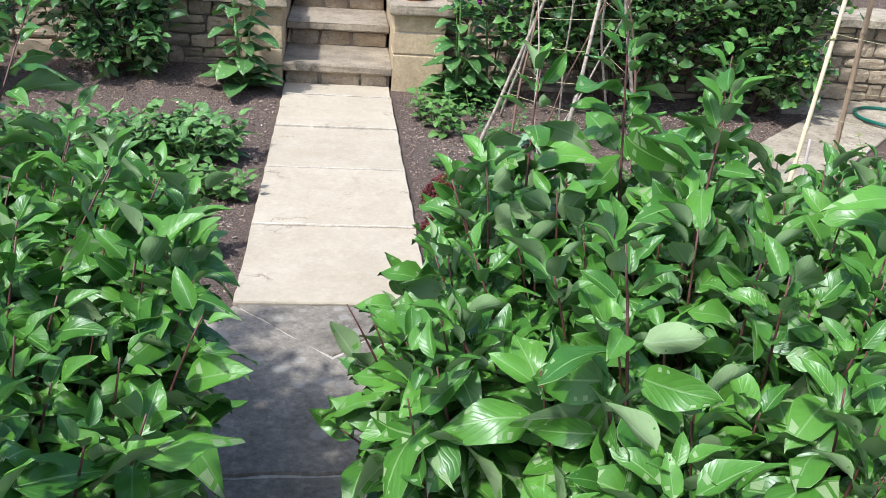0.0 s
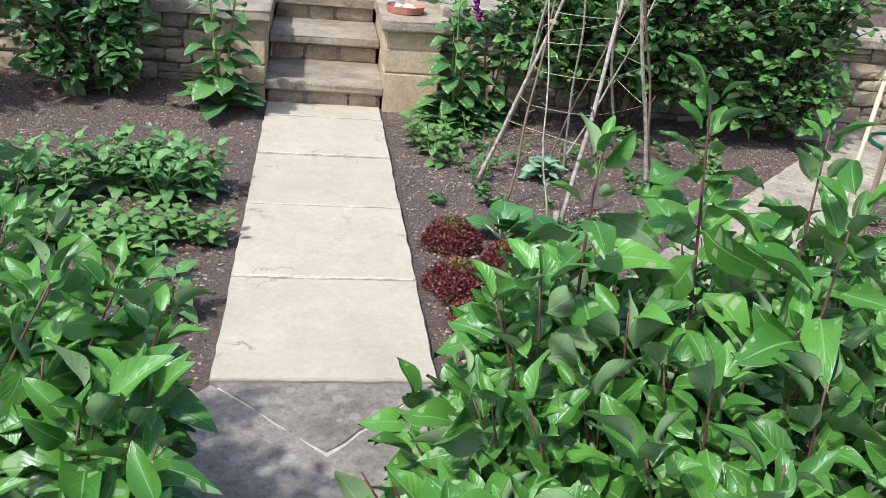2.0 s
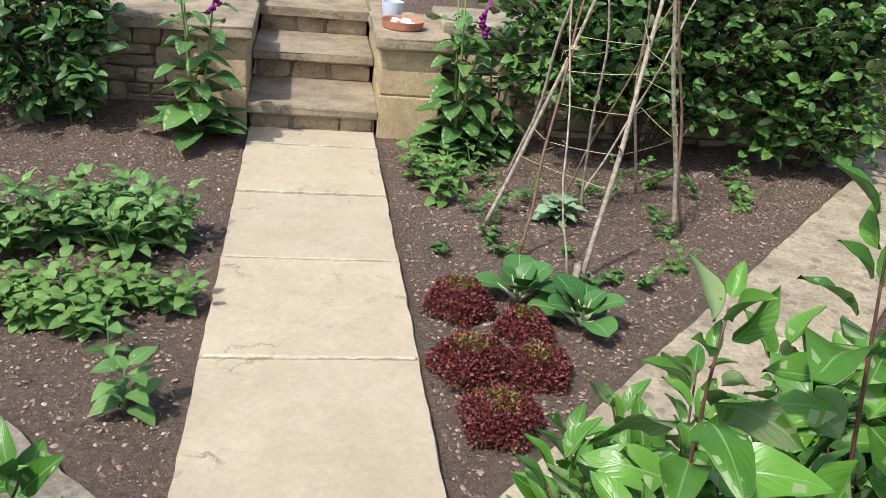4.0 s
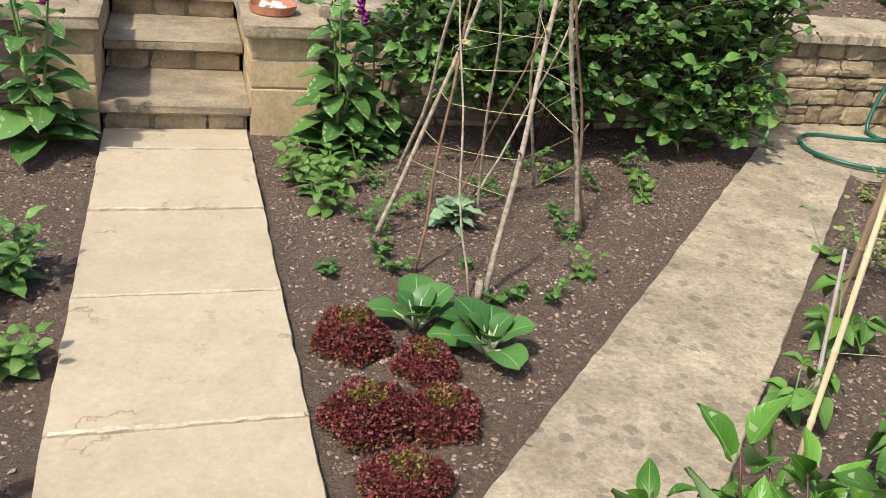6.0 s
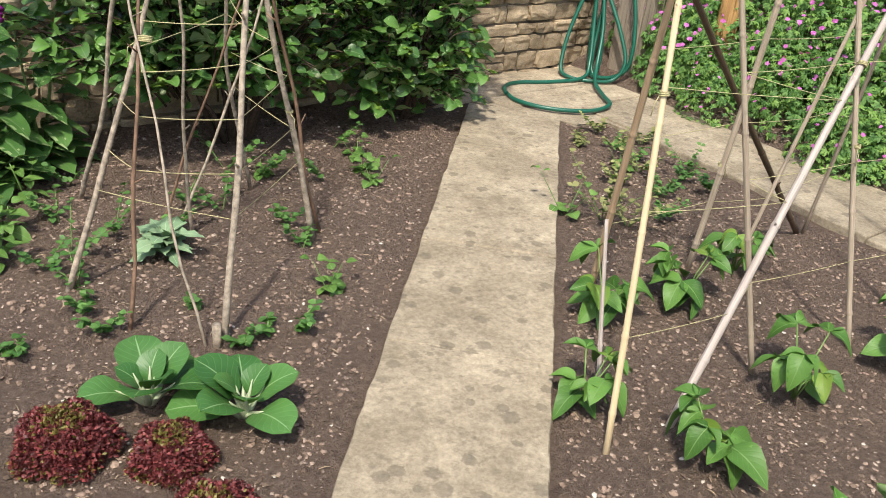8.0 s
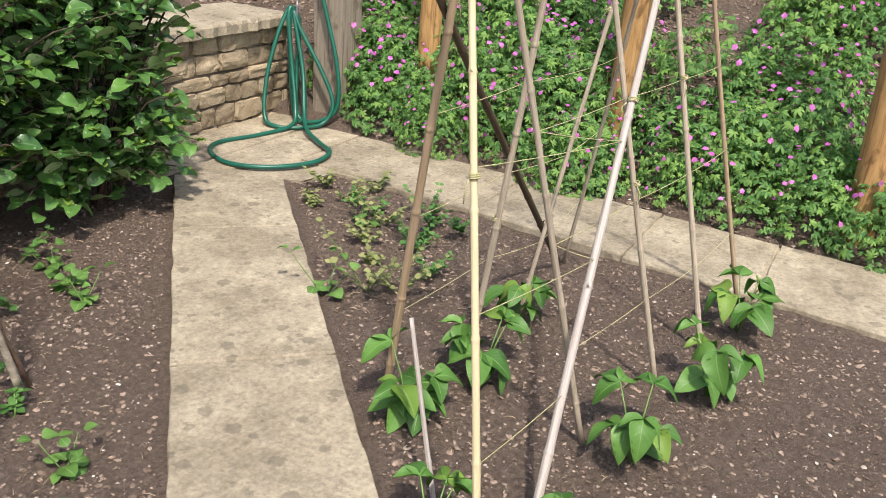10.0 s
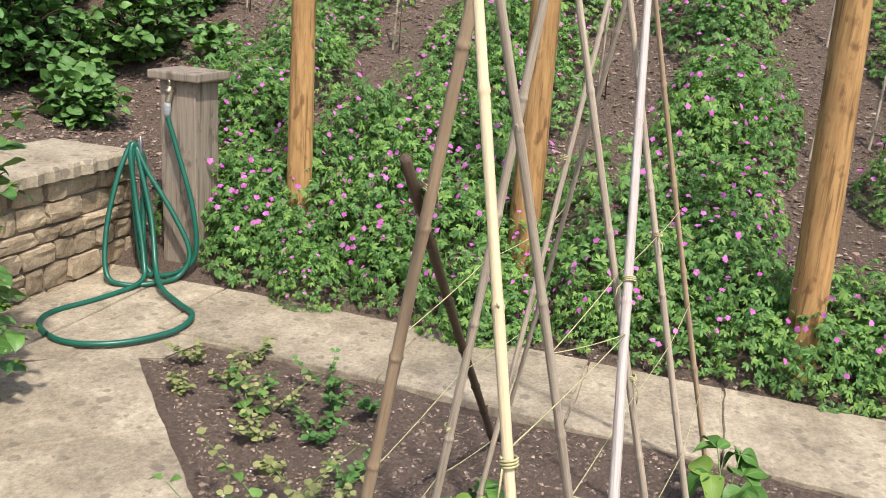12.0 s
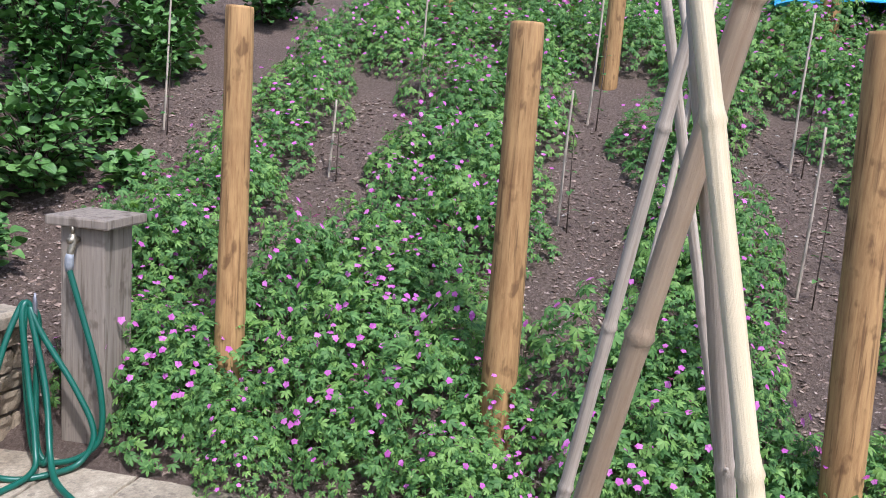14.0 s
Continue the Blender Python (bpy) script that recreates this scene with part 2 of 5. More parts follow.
def plain(name, color, rough=0.6, vary=0.2, scale=40.0, metal=0.0, spec=0.4, relief=0.0):
    m, ns, ls = material(name)
    sh = ns["Principled BSDF"]
    n = noise_tex(ns, ls, position(ns), scale, 6)
    lo, hi = tuple(c * (1 - vary) for c in color), tuple(min(1, c * (1 + vary)) for c in color)
    ls.new(ramp(ns, ls, n, [(0.3, lo), (0.7, hi)]), sh.inputs["Base Color"])
    sh.inputs["Roughness"].default_value, sh.inputs["Metallic"].default_value = rough, metal
    sh.inputs["Specular IOR Level"].default_value = spec
    if relief:
        bump(ns, ls, n, 0.7, relief, sh)
    return m


bark = plain("bark", (0.075, 0.05, 0.035), 0.85, 0.5, 60, relief=0.004)
red_twig = plain("red_brown_twig", (0.11, 0.045, 0.035), 0.5, 0.3, 50)
green_stem = plain("green_stem", (0.13, 0.22, 0.06), 0.55, 0.2, 50)
hazel = plain("hazel_stick", (0.32, 0.265, 0.205), 0.8, 0.55, 45, relief=0.003)
hazel_brown = plain("brown_hazel_stick", (0.19, 0.115, 0.075), 0.75, 0.4, 30, relief=0.003)
twine = plain("garden_twine", (0.42, 0.38, 0.20), 0.9, 0.3, 200)
hose_green = plain("green_hose_rubber", (0.009, 0.095, 0.062), 0.36, 0.12, 12, spec=0.5)
brass = plain("weathered_brass", (0.30, 0.26, 0.19), 0.45, 0.35, 90, metal=0.7)
terracotta = plain("terracotta", (0.42, 0.18, 0.11), 0.75, 0.2, 30)
shell_white = plain("white_shell", (0.72, 0.66, 0.58), 0.5, 0.15, 30)
blue_sheet = plain("blue_tarpaulin", (0.05, 0.33, 0.62), 0.4, 0.2, 6)
fruit_green = plain("green_fruit", (0.20, 0.24, 0.13), 0.5, 0.2, 60)


def grain_material(name, base, streak, knot, along=(14, 14, 1.0), rough=0.75, weathered=False, vary=0.2):
    m, ns, ls = material(name)
    sh = ns["Principled BSDF"]
    co = ns.new("ShaderNodeTexCoord").outputs["Object"]
    mp = ns.new("ShaderNodeMapping")
    mp.inputs["Scale"].default_value = along
    ls.new(co, mp.inputs[0])
    g = noise_tex(ns, ls, mp.outputs[0], 5.0, 8, 0.65)
    b = noise_tex(ns, ls, co, 3.0, 4)
    c = ramp(ns, ls, g, [(0.32, streak), (0.55, base), (0.8, tuple(min(1, v * 1.25) for v in base))])
    c = mix(ns, ls, ramp(ns, ls, b, [(0.52, (0,)), (0.75, (0.55,))]), c, knot)
    if weathered:
        # knots, and long drying cracks with darker stain
        kp = ns.new("ShaderNodeMapping")
        kp.inputs["Scale"].default_value = (1, 1, 0.6)
        ls.new(co, kp.inputs[0])
        k = noise_tex(ns, ls, kp.outputs[0], 17.0, 3, 0.5)
        c = mix(ns, ls, ramp(ns, ls, k, [(0.58, (0,)), (0.68, (0.75,))]), c, tuple(v * 0.6 for v in knot))
        cp = ns.new("ShaderNodeMapping")
        cp.inputs["Scale"].default_value = (1, 1, 0.045)
        ls.new(co, cp.inputs[0])
        s = noise_tex(ns, ls, cp.outputs[0], 60.0, 3, 0.55)
        c = mix(ns, ls, ramp(ns, ls, s, [(0.56, (0,)), (0.66, (0.7,))]), c, tuple(v * 0.55 for v in knot))
        c = mix(ns, ls, ramp(ns, ls, s, [(0.30, (0.5,)), (0.42, (0,))]), c, tuple(min(1, v * 1.35) for v in base))
    info = ns.new("ShaderNodeObjectInfo").outputs["Random"]
    hsv = ns.new("ShaderNodeHueSaturation")
    ls.new(c, hsv.inputs["Color"])
    ls.new(math_node(ns, ls, "ADD", math_node(ns, ls, "MULTIPLY", info, vary), 1 - vary / 2), hsv.inputs["Value"])
    ls.new(hsv.outputs[0], sh.inputs["Base Color"])
    sh.inputs["Roughness"].default_value = rough
    sh.inputs["Specular IOR Level"].default_value = 0.3
    bump(ns, ls, g, 0.5, 0.004, sh)
    return m


pole_wood = grain_material("treated_pine", (0.38, 0.222, 0.088), (0.25, 0.132, 0.050), (0.19, 0.095, 0.036), (11, 11, 1.3), weathered=True)
post_wood = grain_material("silvered_oak", (0.27, 0.222, 0.172), (0.205, 0.168, 0.128), (0.20, 0.155, 0.11), (13, 13, 0.7), 0.85, weathered=True)
cane_brown = grain_material("brown_bamboo", (0.43, 0.31, 0.20), (0.33, 0.22, 0.135), (0.22, 0.14, 0.09), (30, 30, 1.2), 0.45)
cane_grey = grain_material("grey_bamboo", (0.44, 0.36, 0.275), (0.29, 0.225, 0.165), (0.31, 0.235, 0.17), (40, 40, 1.2), 0.6)
cane_yellow = grain_material("yellow_bamboo", (0.65, 0.53, 0.34), (0.57, 0.44, 0.26), (0.59, 0.45, 0.26), (30, 30, 0.8), 0.35, vary=0.05)
cane_white = grain_material("bleached_bamboo", (0.44, 0.385, 0.345), (0.31, 0.25, 0.22), (0.42, 0.35, 0.32), (40, 40, 1.0), 0.5, vary=0.05)
cane_dark = grain_material("dark_bamboo", (0.10, 0.066, 0.042), (0.05, 0.032, 0.022), (0.075, 0.05, 0.032), (30, 30, 1.2), 0.5)

# ---- mesh tools ----
rng = random.Random(7)


def part(name, data, parent, label="", mats=None):
    """Links a mesh (or a bmesh with materials) as one part under parent."""
    if isinstance(data, bmesh.types.BMesh):
        me = bpy.data.meshes.new(name)
        data.to_mesh(me)
        data.free()
        for m in mats:
            me.materials.append(m)
        data = me
    ob = new(name, data)
    ob.parent = parent
    if label:
        ob["label"] = label
    return ob


def thing(name, at, label, category, group="", kind="", turn=0.0):
    ob = new(name)
    ob.empty_display_size = 0.05
    ob.matrix_basis = pose(*at, 0, 0, turn)
    return tagged(ob, label, category, group, kind)


class Batch:
    """Gathers many small pieces into one mesh."""

    def __init__(self):
        self.v, self.f, self.uv, self.mi, self.n = [], [], [], [], 0

    def add(self, tpl, m, shift=0):
        v, f, uv, mi = tpl
        a = np.array(m)
        self.v.append(v @ a[:3, :3].T + a[:3, 3])
        self.f.append(f + self.n)
        self.uv.append(uv)
        self.mi.append(mi + shift)
        self.n += len(v)

    def tube(self, points, radii, sides=6, mat=0):
        pts = [Vector(p) for p in points]
        if isinstance(radii, (int, float)):
            radii = [radii] * len(pts)
        rows = []
        for i, p in enumerate(pts):
            d = (pts[min(i + 1, len(pts) - 1)] - pts[max(i - 1, 0)]).normalized()
            s = d.cross(Vector((0.31, 0.95, 0.05)))
            if s.length < 0.1:
                s = d.cross(Vector((1, 0, 0)))
            s.normalize()
            u = d.cross(s)
            for k in range(sides):
                a = 2 * math.pi * k / sides
                rows.append(p + (s * math.cos(a) + u * math.sin(a)) * radii[i])
        f = [(i * sides + k, i * sides + (k + 1) % sides, (i + 1) * sides + (k + 1) % sides, (i + 1) * sides + k) for i in range(len(pts) - 1) for k in range(sides)]
        top = len(rows)
        rows += [pts[0], pts[-1]]
        f += [(top, (k + 1) % sides, k, k) for k in range(sides)] + [(top + 1, (len(pts) - 1) * sides + k, (len(pts) - 1) * sides + (k + 1) % sides, (len(pts) - 1) * sides + (k + 1) % sides) for k in range(sides)]
        self.v.append(np.array(rows))
        self.f.append(np.array(f) + self.n)
        self.uv.append(np.zeros((len(f), 4, 2)))
        self.mi.append(np.full(len(f), mat))
        self.n += len(rows)

    def mesh(self, name, mats, smooth=True):
        me = bpy.data.meshes.new(name)
        v, f = np.concatenate(self.v), np.concatenate(self.f)
        uv, mi = np.concatenate(self.uv), np.concatenate(self.mi)
        faces = [tuple(q[:3]) if q[3] == q[2] else tuple(q) for q in f.tolist()]
        me.from_pydata(v.tolist(), [], faces)
        layer = me.uv_layers.new(name="UVMap")
        flat = np.concatenate([u[:3] if q[3] == q[2] else u for u, q in zip(uv, f)])
        layer.data.foreach_set("uv", flat.ravel())
        me.polygons.foreach_set("material_index", mi.astype(np.int32))
        me.polygons.foreach_set("use_smooth", np.full(len(faces), smooth))
        for m in mats:
            me.materials.append(m)
        me.update()
        return me


def leaf_shape(length, width, n=5, fold=0.25, droop=0.3, peak=0.42, wave=0.0, stalk=0.0, both=True, lobes=0, twist=0.0, full=0.75, keen=False, cols=1):
    """A leaf along +y with its face to +z: upper side is material 0, underside material 1."""
    rows, uvs = [], []
    for i in range(n + 1):
        t = i / n
        s = t ** (math.log(0.5) / math.log(peak))
        w = width / 2 * max(0.0, math.sin(math.pi * s)) ** full
        if keen:
            w = width / 2 * t ** 0.58 * (1 - t) ** 0.92 / 0.375
        if lobes:
            w *= 1 + 0.32 * math.cos(2 * math.pi * lobes * t)
        y, z = stalk + length * t * (1 - 0.25 * droop * t), -droop * length * t * t * 0.9
        for j in range(-cols, cols + 1):
            k = j / cols
            x = k * w
            lift = abs(k) ** 1.5 * w * fold + abs(k) * wave * width * math.sin(9 * t + 2.3 * k)
            rows.append((x * math.cos(twist * t), y, z + lift + x * math.sin(twist * t)))
            uvs.append((0.5 + 0.5 * k, t))
    c = 2 * cols + 1
    top = [(i * c + k, i * c + k + 1, i * c + k + c + 1, i * c + k + c) for i in range(n) for k in range(c - 1)]
    v = np.array(rows)
    f, uv, mi = np.array(top), [[uvs[a] for a in q] for q in top], [0] * len(top)
    if both:
        m = len(v)
        v = np.concatenate([v, v - np.array([0, 0, 0.0012])])
        f = np.concatenate([f, f[:, ::-1] + m])
        uv = uv + [q[::-1] for q in uv]
        mi = mi + [1] * len(top)
    return v, f, np.array(uv), np.array(mi)


def aim(at, way, up=(0, 0, 1), size=1.0, roll=0.0):
    """Places a leaf: its length along way, its face near up."""
    y = Vector(way).normalized()
    x = y.cross(Vector(up))
    if x.length < 0.05:
        x = y.cross(Vector((1, 0.2, 0)))
    x.normalize()
    z = x.cross(y)
    m = Matrix((x, y, z)).transposed().to_4x4()
    return Matrix.Translation(at) @ m @ Matrix.Rotation(roll, 4, "Y") @ Matrix.Diagonal((size, size, size, 1))


def shape_mesh(name, tpl, mats):
    b = Batch()
    b.add(tpl, Matrix.Identity(4))
    return b.mesh(name, mats)


def stone_shape(seed, jag=0.17):
    """A rough unit stone between -0.5 and 0.5: an evenly worn block."""
    bm = bmesh.new()
    bmesh.ops.create_cube(bm, size=1.0)
    bmesh.ops.subdivide_edges(bm, edges=bm.edges[:], cuts=3, use_grid_fill=True)
    for v in bm.verts:
        corners = sum(abs(c) > 0.4 for c in v.co)
        c = v.co.copy()
        v.co *= (1.0, 1.0, 0.965, 0.90)[corners]
        v.co += noise.noise_vector(c * 1.3 + Vector((seed, 0, 0))) * jag * 0.5 + noise.noise_vector(c * 4.5 + Vector((0, seed, 0))) * jag * 0.32
    me = bpy.data.meshes.new("stone")
    bm.to_mesh(me)
    bm.free()
    return me


def slab_mesh(name, outline, z0, z1, mat, rough_edge=0.006, step=0.06, bevel=0.006, seed=0):
    """A flagstone of that outline, its edges slightly broken and its rim rounded."""
    r = random.Random(seed)
    pts = []
    n = len(outline)
    for i in range(n):
        a, b = Vector(outline[i]), Vector(outline[(i + 1) % n])
        k = max(1, int((b - a).length / step))
        side = Vector(((b - a).y, -(b - a).x)).normalized()
        for j in range(k):
            p = a.lerp(b, j / k)
            pts.append(p + side * (r.uniform(-1, 0.5) * rough_edge if j else 0))
    bm = bmesh.new()
    c = sum(pts, Vector((0, 0))) / len(pts)
    rings = []
    for inset, z in ((0, z0), (0, z1 - bevel), (bevel * 0.7, z1)):
        rings.append([bm.verts.new((*(p + (c - p).normalized() * inset), z)) for p in pts])
    for lo, hi in zip(rings, rings[1:]):
        for i in range(len(pts)):
            bm.faces.new((lo[i], lo[(i + 1) % len(pts)], hi[(i + 1) % len(pts)], hi[i]))
    bm.faces.new(rings[2])
    bm.normal_update()
    if rings and bm.faces[-1:] and sum(f.normal.z for f in bm.faces if len(f.verts) > 4) < 0:
        bmesh.ops.reverse_faces(bm, faces=bm.faces[:])
    me = bpy.data.meshes.new(name)
    bm.to_mesh(me)
    bm.free()
    me.materials.append(mat)
    return me


def block(bm, x0, x1, y0, y1, z0, z1, bevel=0.006, jag=0.0, r=rng):
    res = bmesh.ops.create_cube(bm, size=1.0)
    for v in res["verts"]:
        v.co = Vector((x0 + (v.co.x + 0.5) * (x1 - x0), y0 + (v.co.y + 0.5) * (y1 - y0), z0 + (v.co.z + 0.5) * (z1 - z0)))
    if bevel:
        edges = list({e for v in res["verts"] for e in v.link_edges})
        bmesh.ops.bevel(bm, geom=edges, offset=bevel, segments=2, affect="EDGES", profile=0.6)
    if jag:
        for v in bm.verts:
            v.co += Vector((r.uniform(-1, 1), r.uniform(-1, 1), r.uniform(-1, 1))) * jag
    return bm


def boxed(name, parent, dims, mat, bevel=0.006, jag=0.0, label="", seed=1):
    return part(name, block(bmesh.new(), *dims, bevel, jag, random.Random(seed)), parent, label, [mat])


# ---- ground ----
def smooth(a, b, t):
    t = min(1, max(0, (t - a) / (b - a)))
    return t * t * (3 - 2 * t)


def ground_z(x, y):
    hill = 0.0
    if x > 4.38:
        d = x - 4.38
        hill = 0.5 * min(d, 4.2) + 0.3 * min(max(d - 4.2, 0), 4.5) + 0.02 * max(d - 8.7, 0)
    up = 0.50 + 0.24 * min(max(y - 5.35, 0), 7)
    w = smooth(5.04, 5.16, y) if x < 4.62 else smooth(4.75, 5.5, y)
    if -0.05 < x < 0.68 and y < 6.4:
        w = 0.0
    z = hill * (1 - w) + max(hill, up) * w
    bed = -0.016 + 0.018 * noise.noise((x * 3.1, y * 3.1, 0.3)) + 0.010 * noise.noise((x * 11, y * 11, 2.0))
    if y > 4.2 and z < 0.05 and x < -0.02:
        bed += 0.07 * smooth(4.1, 4.9, y)
    return z + bed


def spaced(lo, hi, fine, far):
    inner = list(np.arange(lo, hi + 1e-6, fine))
    left, right, s = [], [], fine
    while s < far:
        s *= 1.45
        left.append(lo - s)
        right.append(hi + s)
    return left[::-1] + inner + right


gx, gy = spaced(-2.4, 9.6, 0.06, 260), spaced(1.2, 7.6, 0.06, 260)
verts = [(x, y, ground_z(x, y)) for y in gy for x in gx]
nx = len(gx)
faces = [(j * nx + i, j * nx + i + 1, (j + 1) * nx + i + 1, (j + 1) * nx + i) for j in range(len(gy) - 1) for i in range(nx - 1)]
me = bpy.data.meshes.new("ground")
me.from_pydata(verts, [], faces)
me.materials.append(soil)
me.polygons.foreach_set("use_smooth", np.ones(len(faces), dtype=bool))
ground = tagged(new("ground", me), "dark brown stony garden soil rising to a hillside", "soil", kind="structure")

# ---- paths ----
def path(name, label, slabs, mat, base=-0.06, top=0.008, group="", rough=0.006):
    ob = tagged(new(name), label, "path", group, "structure")
    for i, outline in enumerate(slabs):
        part("flagstone", slab_mesh("flagstone", outline, base, top + 0.003 * math.sin(i * 2.3), mat, rough, seed=i + len(name)), ob)
    return ob


PW = 0.63
joints = [2.022, 2.642, 3.288, 3.920, 4.535, 4.80]
path("path_pale", "pale cream sandstone slab path leading to the steps",
     [[(0, a + 0.005), (PW, a + 0.005), (PW, b - 0.005), (0, b - 0.005)] for a, b in zip(joints, joints[1:])], pale_stone, rough=0.004)
mortar = new("joint_mortar", slab_mesh("joint_mortar", [(0.006, 2.03), (PW - 0.006, 2.03), (PW - 0.006, 4.79), (0.006, 4.79)], -0.06, 0.0025, mortar_pale, bevel=0.002))
tagged(mortar, "pale mortar bedding between path slabs", "mortar", kind="structure")
for i, y in enumerate(joints[1:-1]):
    ridge = new("joint_mortar", slab_mesh("joint_mortar", [(0.012, y - 0.008), (PW - 0.012, y - 0.010), (PW - 0.012, y + 0.007), (0.012, y + 0.010)], -0.03, 0.0135, mortar_light, 0.008, 0.03, 0.003, 60 + i))
    tagged(ridge, "crumbling pale mortar filling a joint between path slabs", "mortar", kind="structure")

# diagonal path: from the middle to the wall, 45 degrees
U, N = Vector((0.7071, 0.7071)), Vector((0.7071, -0.7071))


def diag(s, n, mirror=False):
    """A point on the diagonal path: s along, n across from its left edge."""
    p = Vector((0.63, 1.935)) + U * s + N * n
    return (0.63 - p.x, p.y) if mirror else (p.x, p.y)


tagged(new("flag_bedding", slab_mesh("flag_bedding", [diag(0.02, 0.02), diag(0.02, 0.46), diag(3.79, 0.46), diag(3.79, 0.02)], -0.06, 0.003, old_stone)), "sandy bedding between worn flags", "mortar", kind="structure")
tagged(new("flag_bedding", slab_mesh("flag_bedding", [(3.85, -1.3), (4.35, -1.3), (4.35, 4.62), (4.54, 4.64), (4.54, 4.94), (3.22, 4.94), (3.40, 4.62), (3.66, 4.16), (3.85, 4.12)], -0.06, -0.002, old_stone)), "sandy bedding between worn flags", "mortar", kind="structure")
cuts = [0.0, 0.74, 1.485, 2.160, 3.17, 3.81]
DW = 0.483
path("path_diagonal", "weathered sandstone flag path with dark lichen spots",
     [[diag(a + 0.005, 0), diag(a + 0.005, DW), diag(b - 0.005, DW), diag(b - 0.005, 0)] for a, b in zip(cuts, cuts[1:])], old_stone, rough=0.005)
path("path_diagonal_west", "grey weathered flag path between soil beds",
     [[diag(b - 0.005, 0, True), diag(b - 0.005, DW, True), diag(a + 0.005, DW, True), diag(a + 0.005, 0, True)] for a, b in zip([0.0, 0.6, 1.3, 2.1, 3.0], [0.6, 1.3, 2.1, 3.0, 3.9])], grey_stone, rough=0.012)


def edge_in(y):
    return 3.838 - 0.06 * (3.45 - y)


def edge_out(y):
    return 4.412 - 0.028 * (4.0 - y)


runs = [-1.4, -0.6, 0.2, 0.9, 1.55, 2.13, 2.652, 3.36, 4.355]
path("path_terrace_edge", "weathered sandstone flags below the flower bank",
     [[(edge_in(a), a + 0.004), (edge_out(a), a + 0.004), (edge_out(b), b - 0.004), (edge_in(b), b - 0.004)] for a, b in zip(runs, runs[1:])] +
     [[(3.72, 4.362), (4.42, 4.362), (4.42, 4.66), (3.40, 4.66)], [(3.12, 4.668), (4.53, 4.668), (4.53, 4.985), (3.18, 4.985)]], old_stone, rough=0.005)
hub = [[(0.014, 2.008), (0.616, 2.008), (0.315, 1.712)],
       [(0.005, 1.998), (0.315, 1.692), (0.625, 1.998), (0.96, 1.61), (0.96, 1.20), (-0.33, 1.20), (-0.33, 1.61)],
       [(-0.33, 1.19), (0.45, 1.19), (0.45, 0.42), (-0.33, 0.42)], [(0.46, 1.19), (0.96, 1.19), (0.96, 0.42), (0.46, 0.42)],
       [(-0.33, 0.41), (0.20, 0.41), (0.20, -0.4), (-0.33, -0.4)], [(0.21, 0.41), (0.96, 0.41), (0.96, -0.4), (0.21, -0.4)],
       [(-0.33, -0.41), (0.96, -0.41), (0.96, -1.6), (-0.33, -1.6)]]
path("path_hub", "grey worn flagstones meeting with pale mortar joints", hub, grey_stone)
tagged(new("hub_mortar", slab_mesh("hub_mortar", [(-0.32, -1.5), (0.95, -1.5), (0.95, 1.60), (0.62, 1.995), (0.01, 1.995), (-0.32, 1.60)], -0.06, 0.003, mortar_pale)),
       "pale mortar between the grey flagstones", "mortar", kind="structure")

# ---- steps, piers and walls ----
mortar_earth = stone_material("earthy_mortar", (0.27, 0.225, 0.17), (0.16, 0.13, 0.10), relief=0.008)
stone_meshes = {}


def stones_of(mat, count=8):
    key = mat.name
    if key not in stone_meshes:
        made = []
        for k in range(count):
            s = stone_shape(k * 13 + len(key))
            s.materials.append(mat)
            made.append(s)
        stone_meshes[key] = made
    return stone_meshes[key]


def set_stone(parent, dims, mat, r):
    x0, x1, y0, y1, z0, z1 = dims
    ob = part("stone", r.choice(stones_of(mat)), parent)
    flip = r.choice((1, -1))
    ob.matrix_basis = pose((x0 + x1) / 2, (y0 + y1) / 2, (z0 + z1) / 2, r.uniform(-1, 1), r.uniform(-1.2, 1.2), r.uniform(-1.5, 1.5)) @ Matrix.Diagonal((flip * (x1 - x0) * 0.995, y1 - y0, (z1 - z0) * 0.98, 1))
    return ob


TREADS = [(4.765, 0.135), (5.285, 0.285), (5.80, 0.435), (6.30, 0.585)]
for i, (y, z) in enumerate(TREADS):
    r = random.Random(40 + i)
    st = thing("stone_step", (0, 0, 0), "worn sandstone step with a rough-hewn nosing on rubble risers", "step", "steps up the wall", "structure")
    boxed("tread", st, (-0.015, 0.645, y, y + 0.60, z - 0.052, z), tread_stone, 0.010, 0.004, seed=i)
    xs = [0.0, r.uniform(0.16, 0.24), r.uniform(0.38, 0.46), 0.63]
    for a, b in zip(xs, xs[1:]):
        set_stone(st, (a + 0.006, b - 0.006, y + 0.035, y + 0.2, z - 0.150, z - 0.054), rubble_stone, r)
    boxed("core", st, (0.0, 0.63, y + 0.048, y + 0.55, z - 0.3, z - 0.053), mortar_earth, 0)

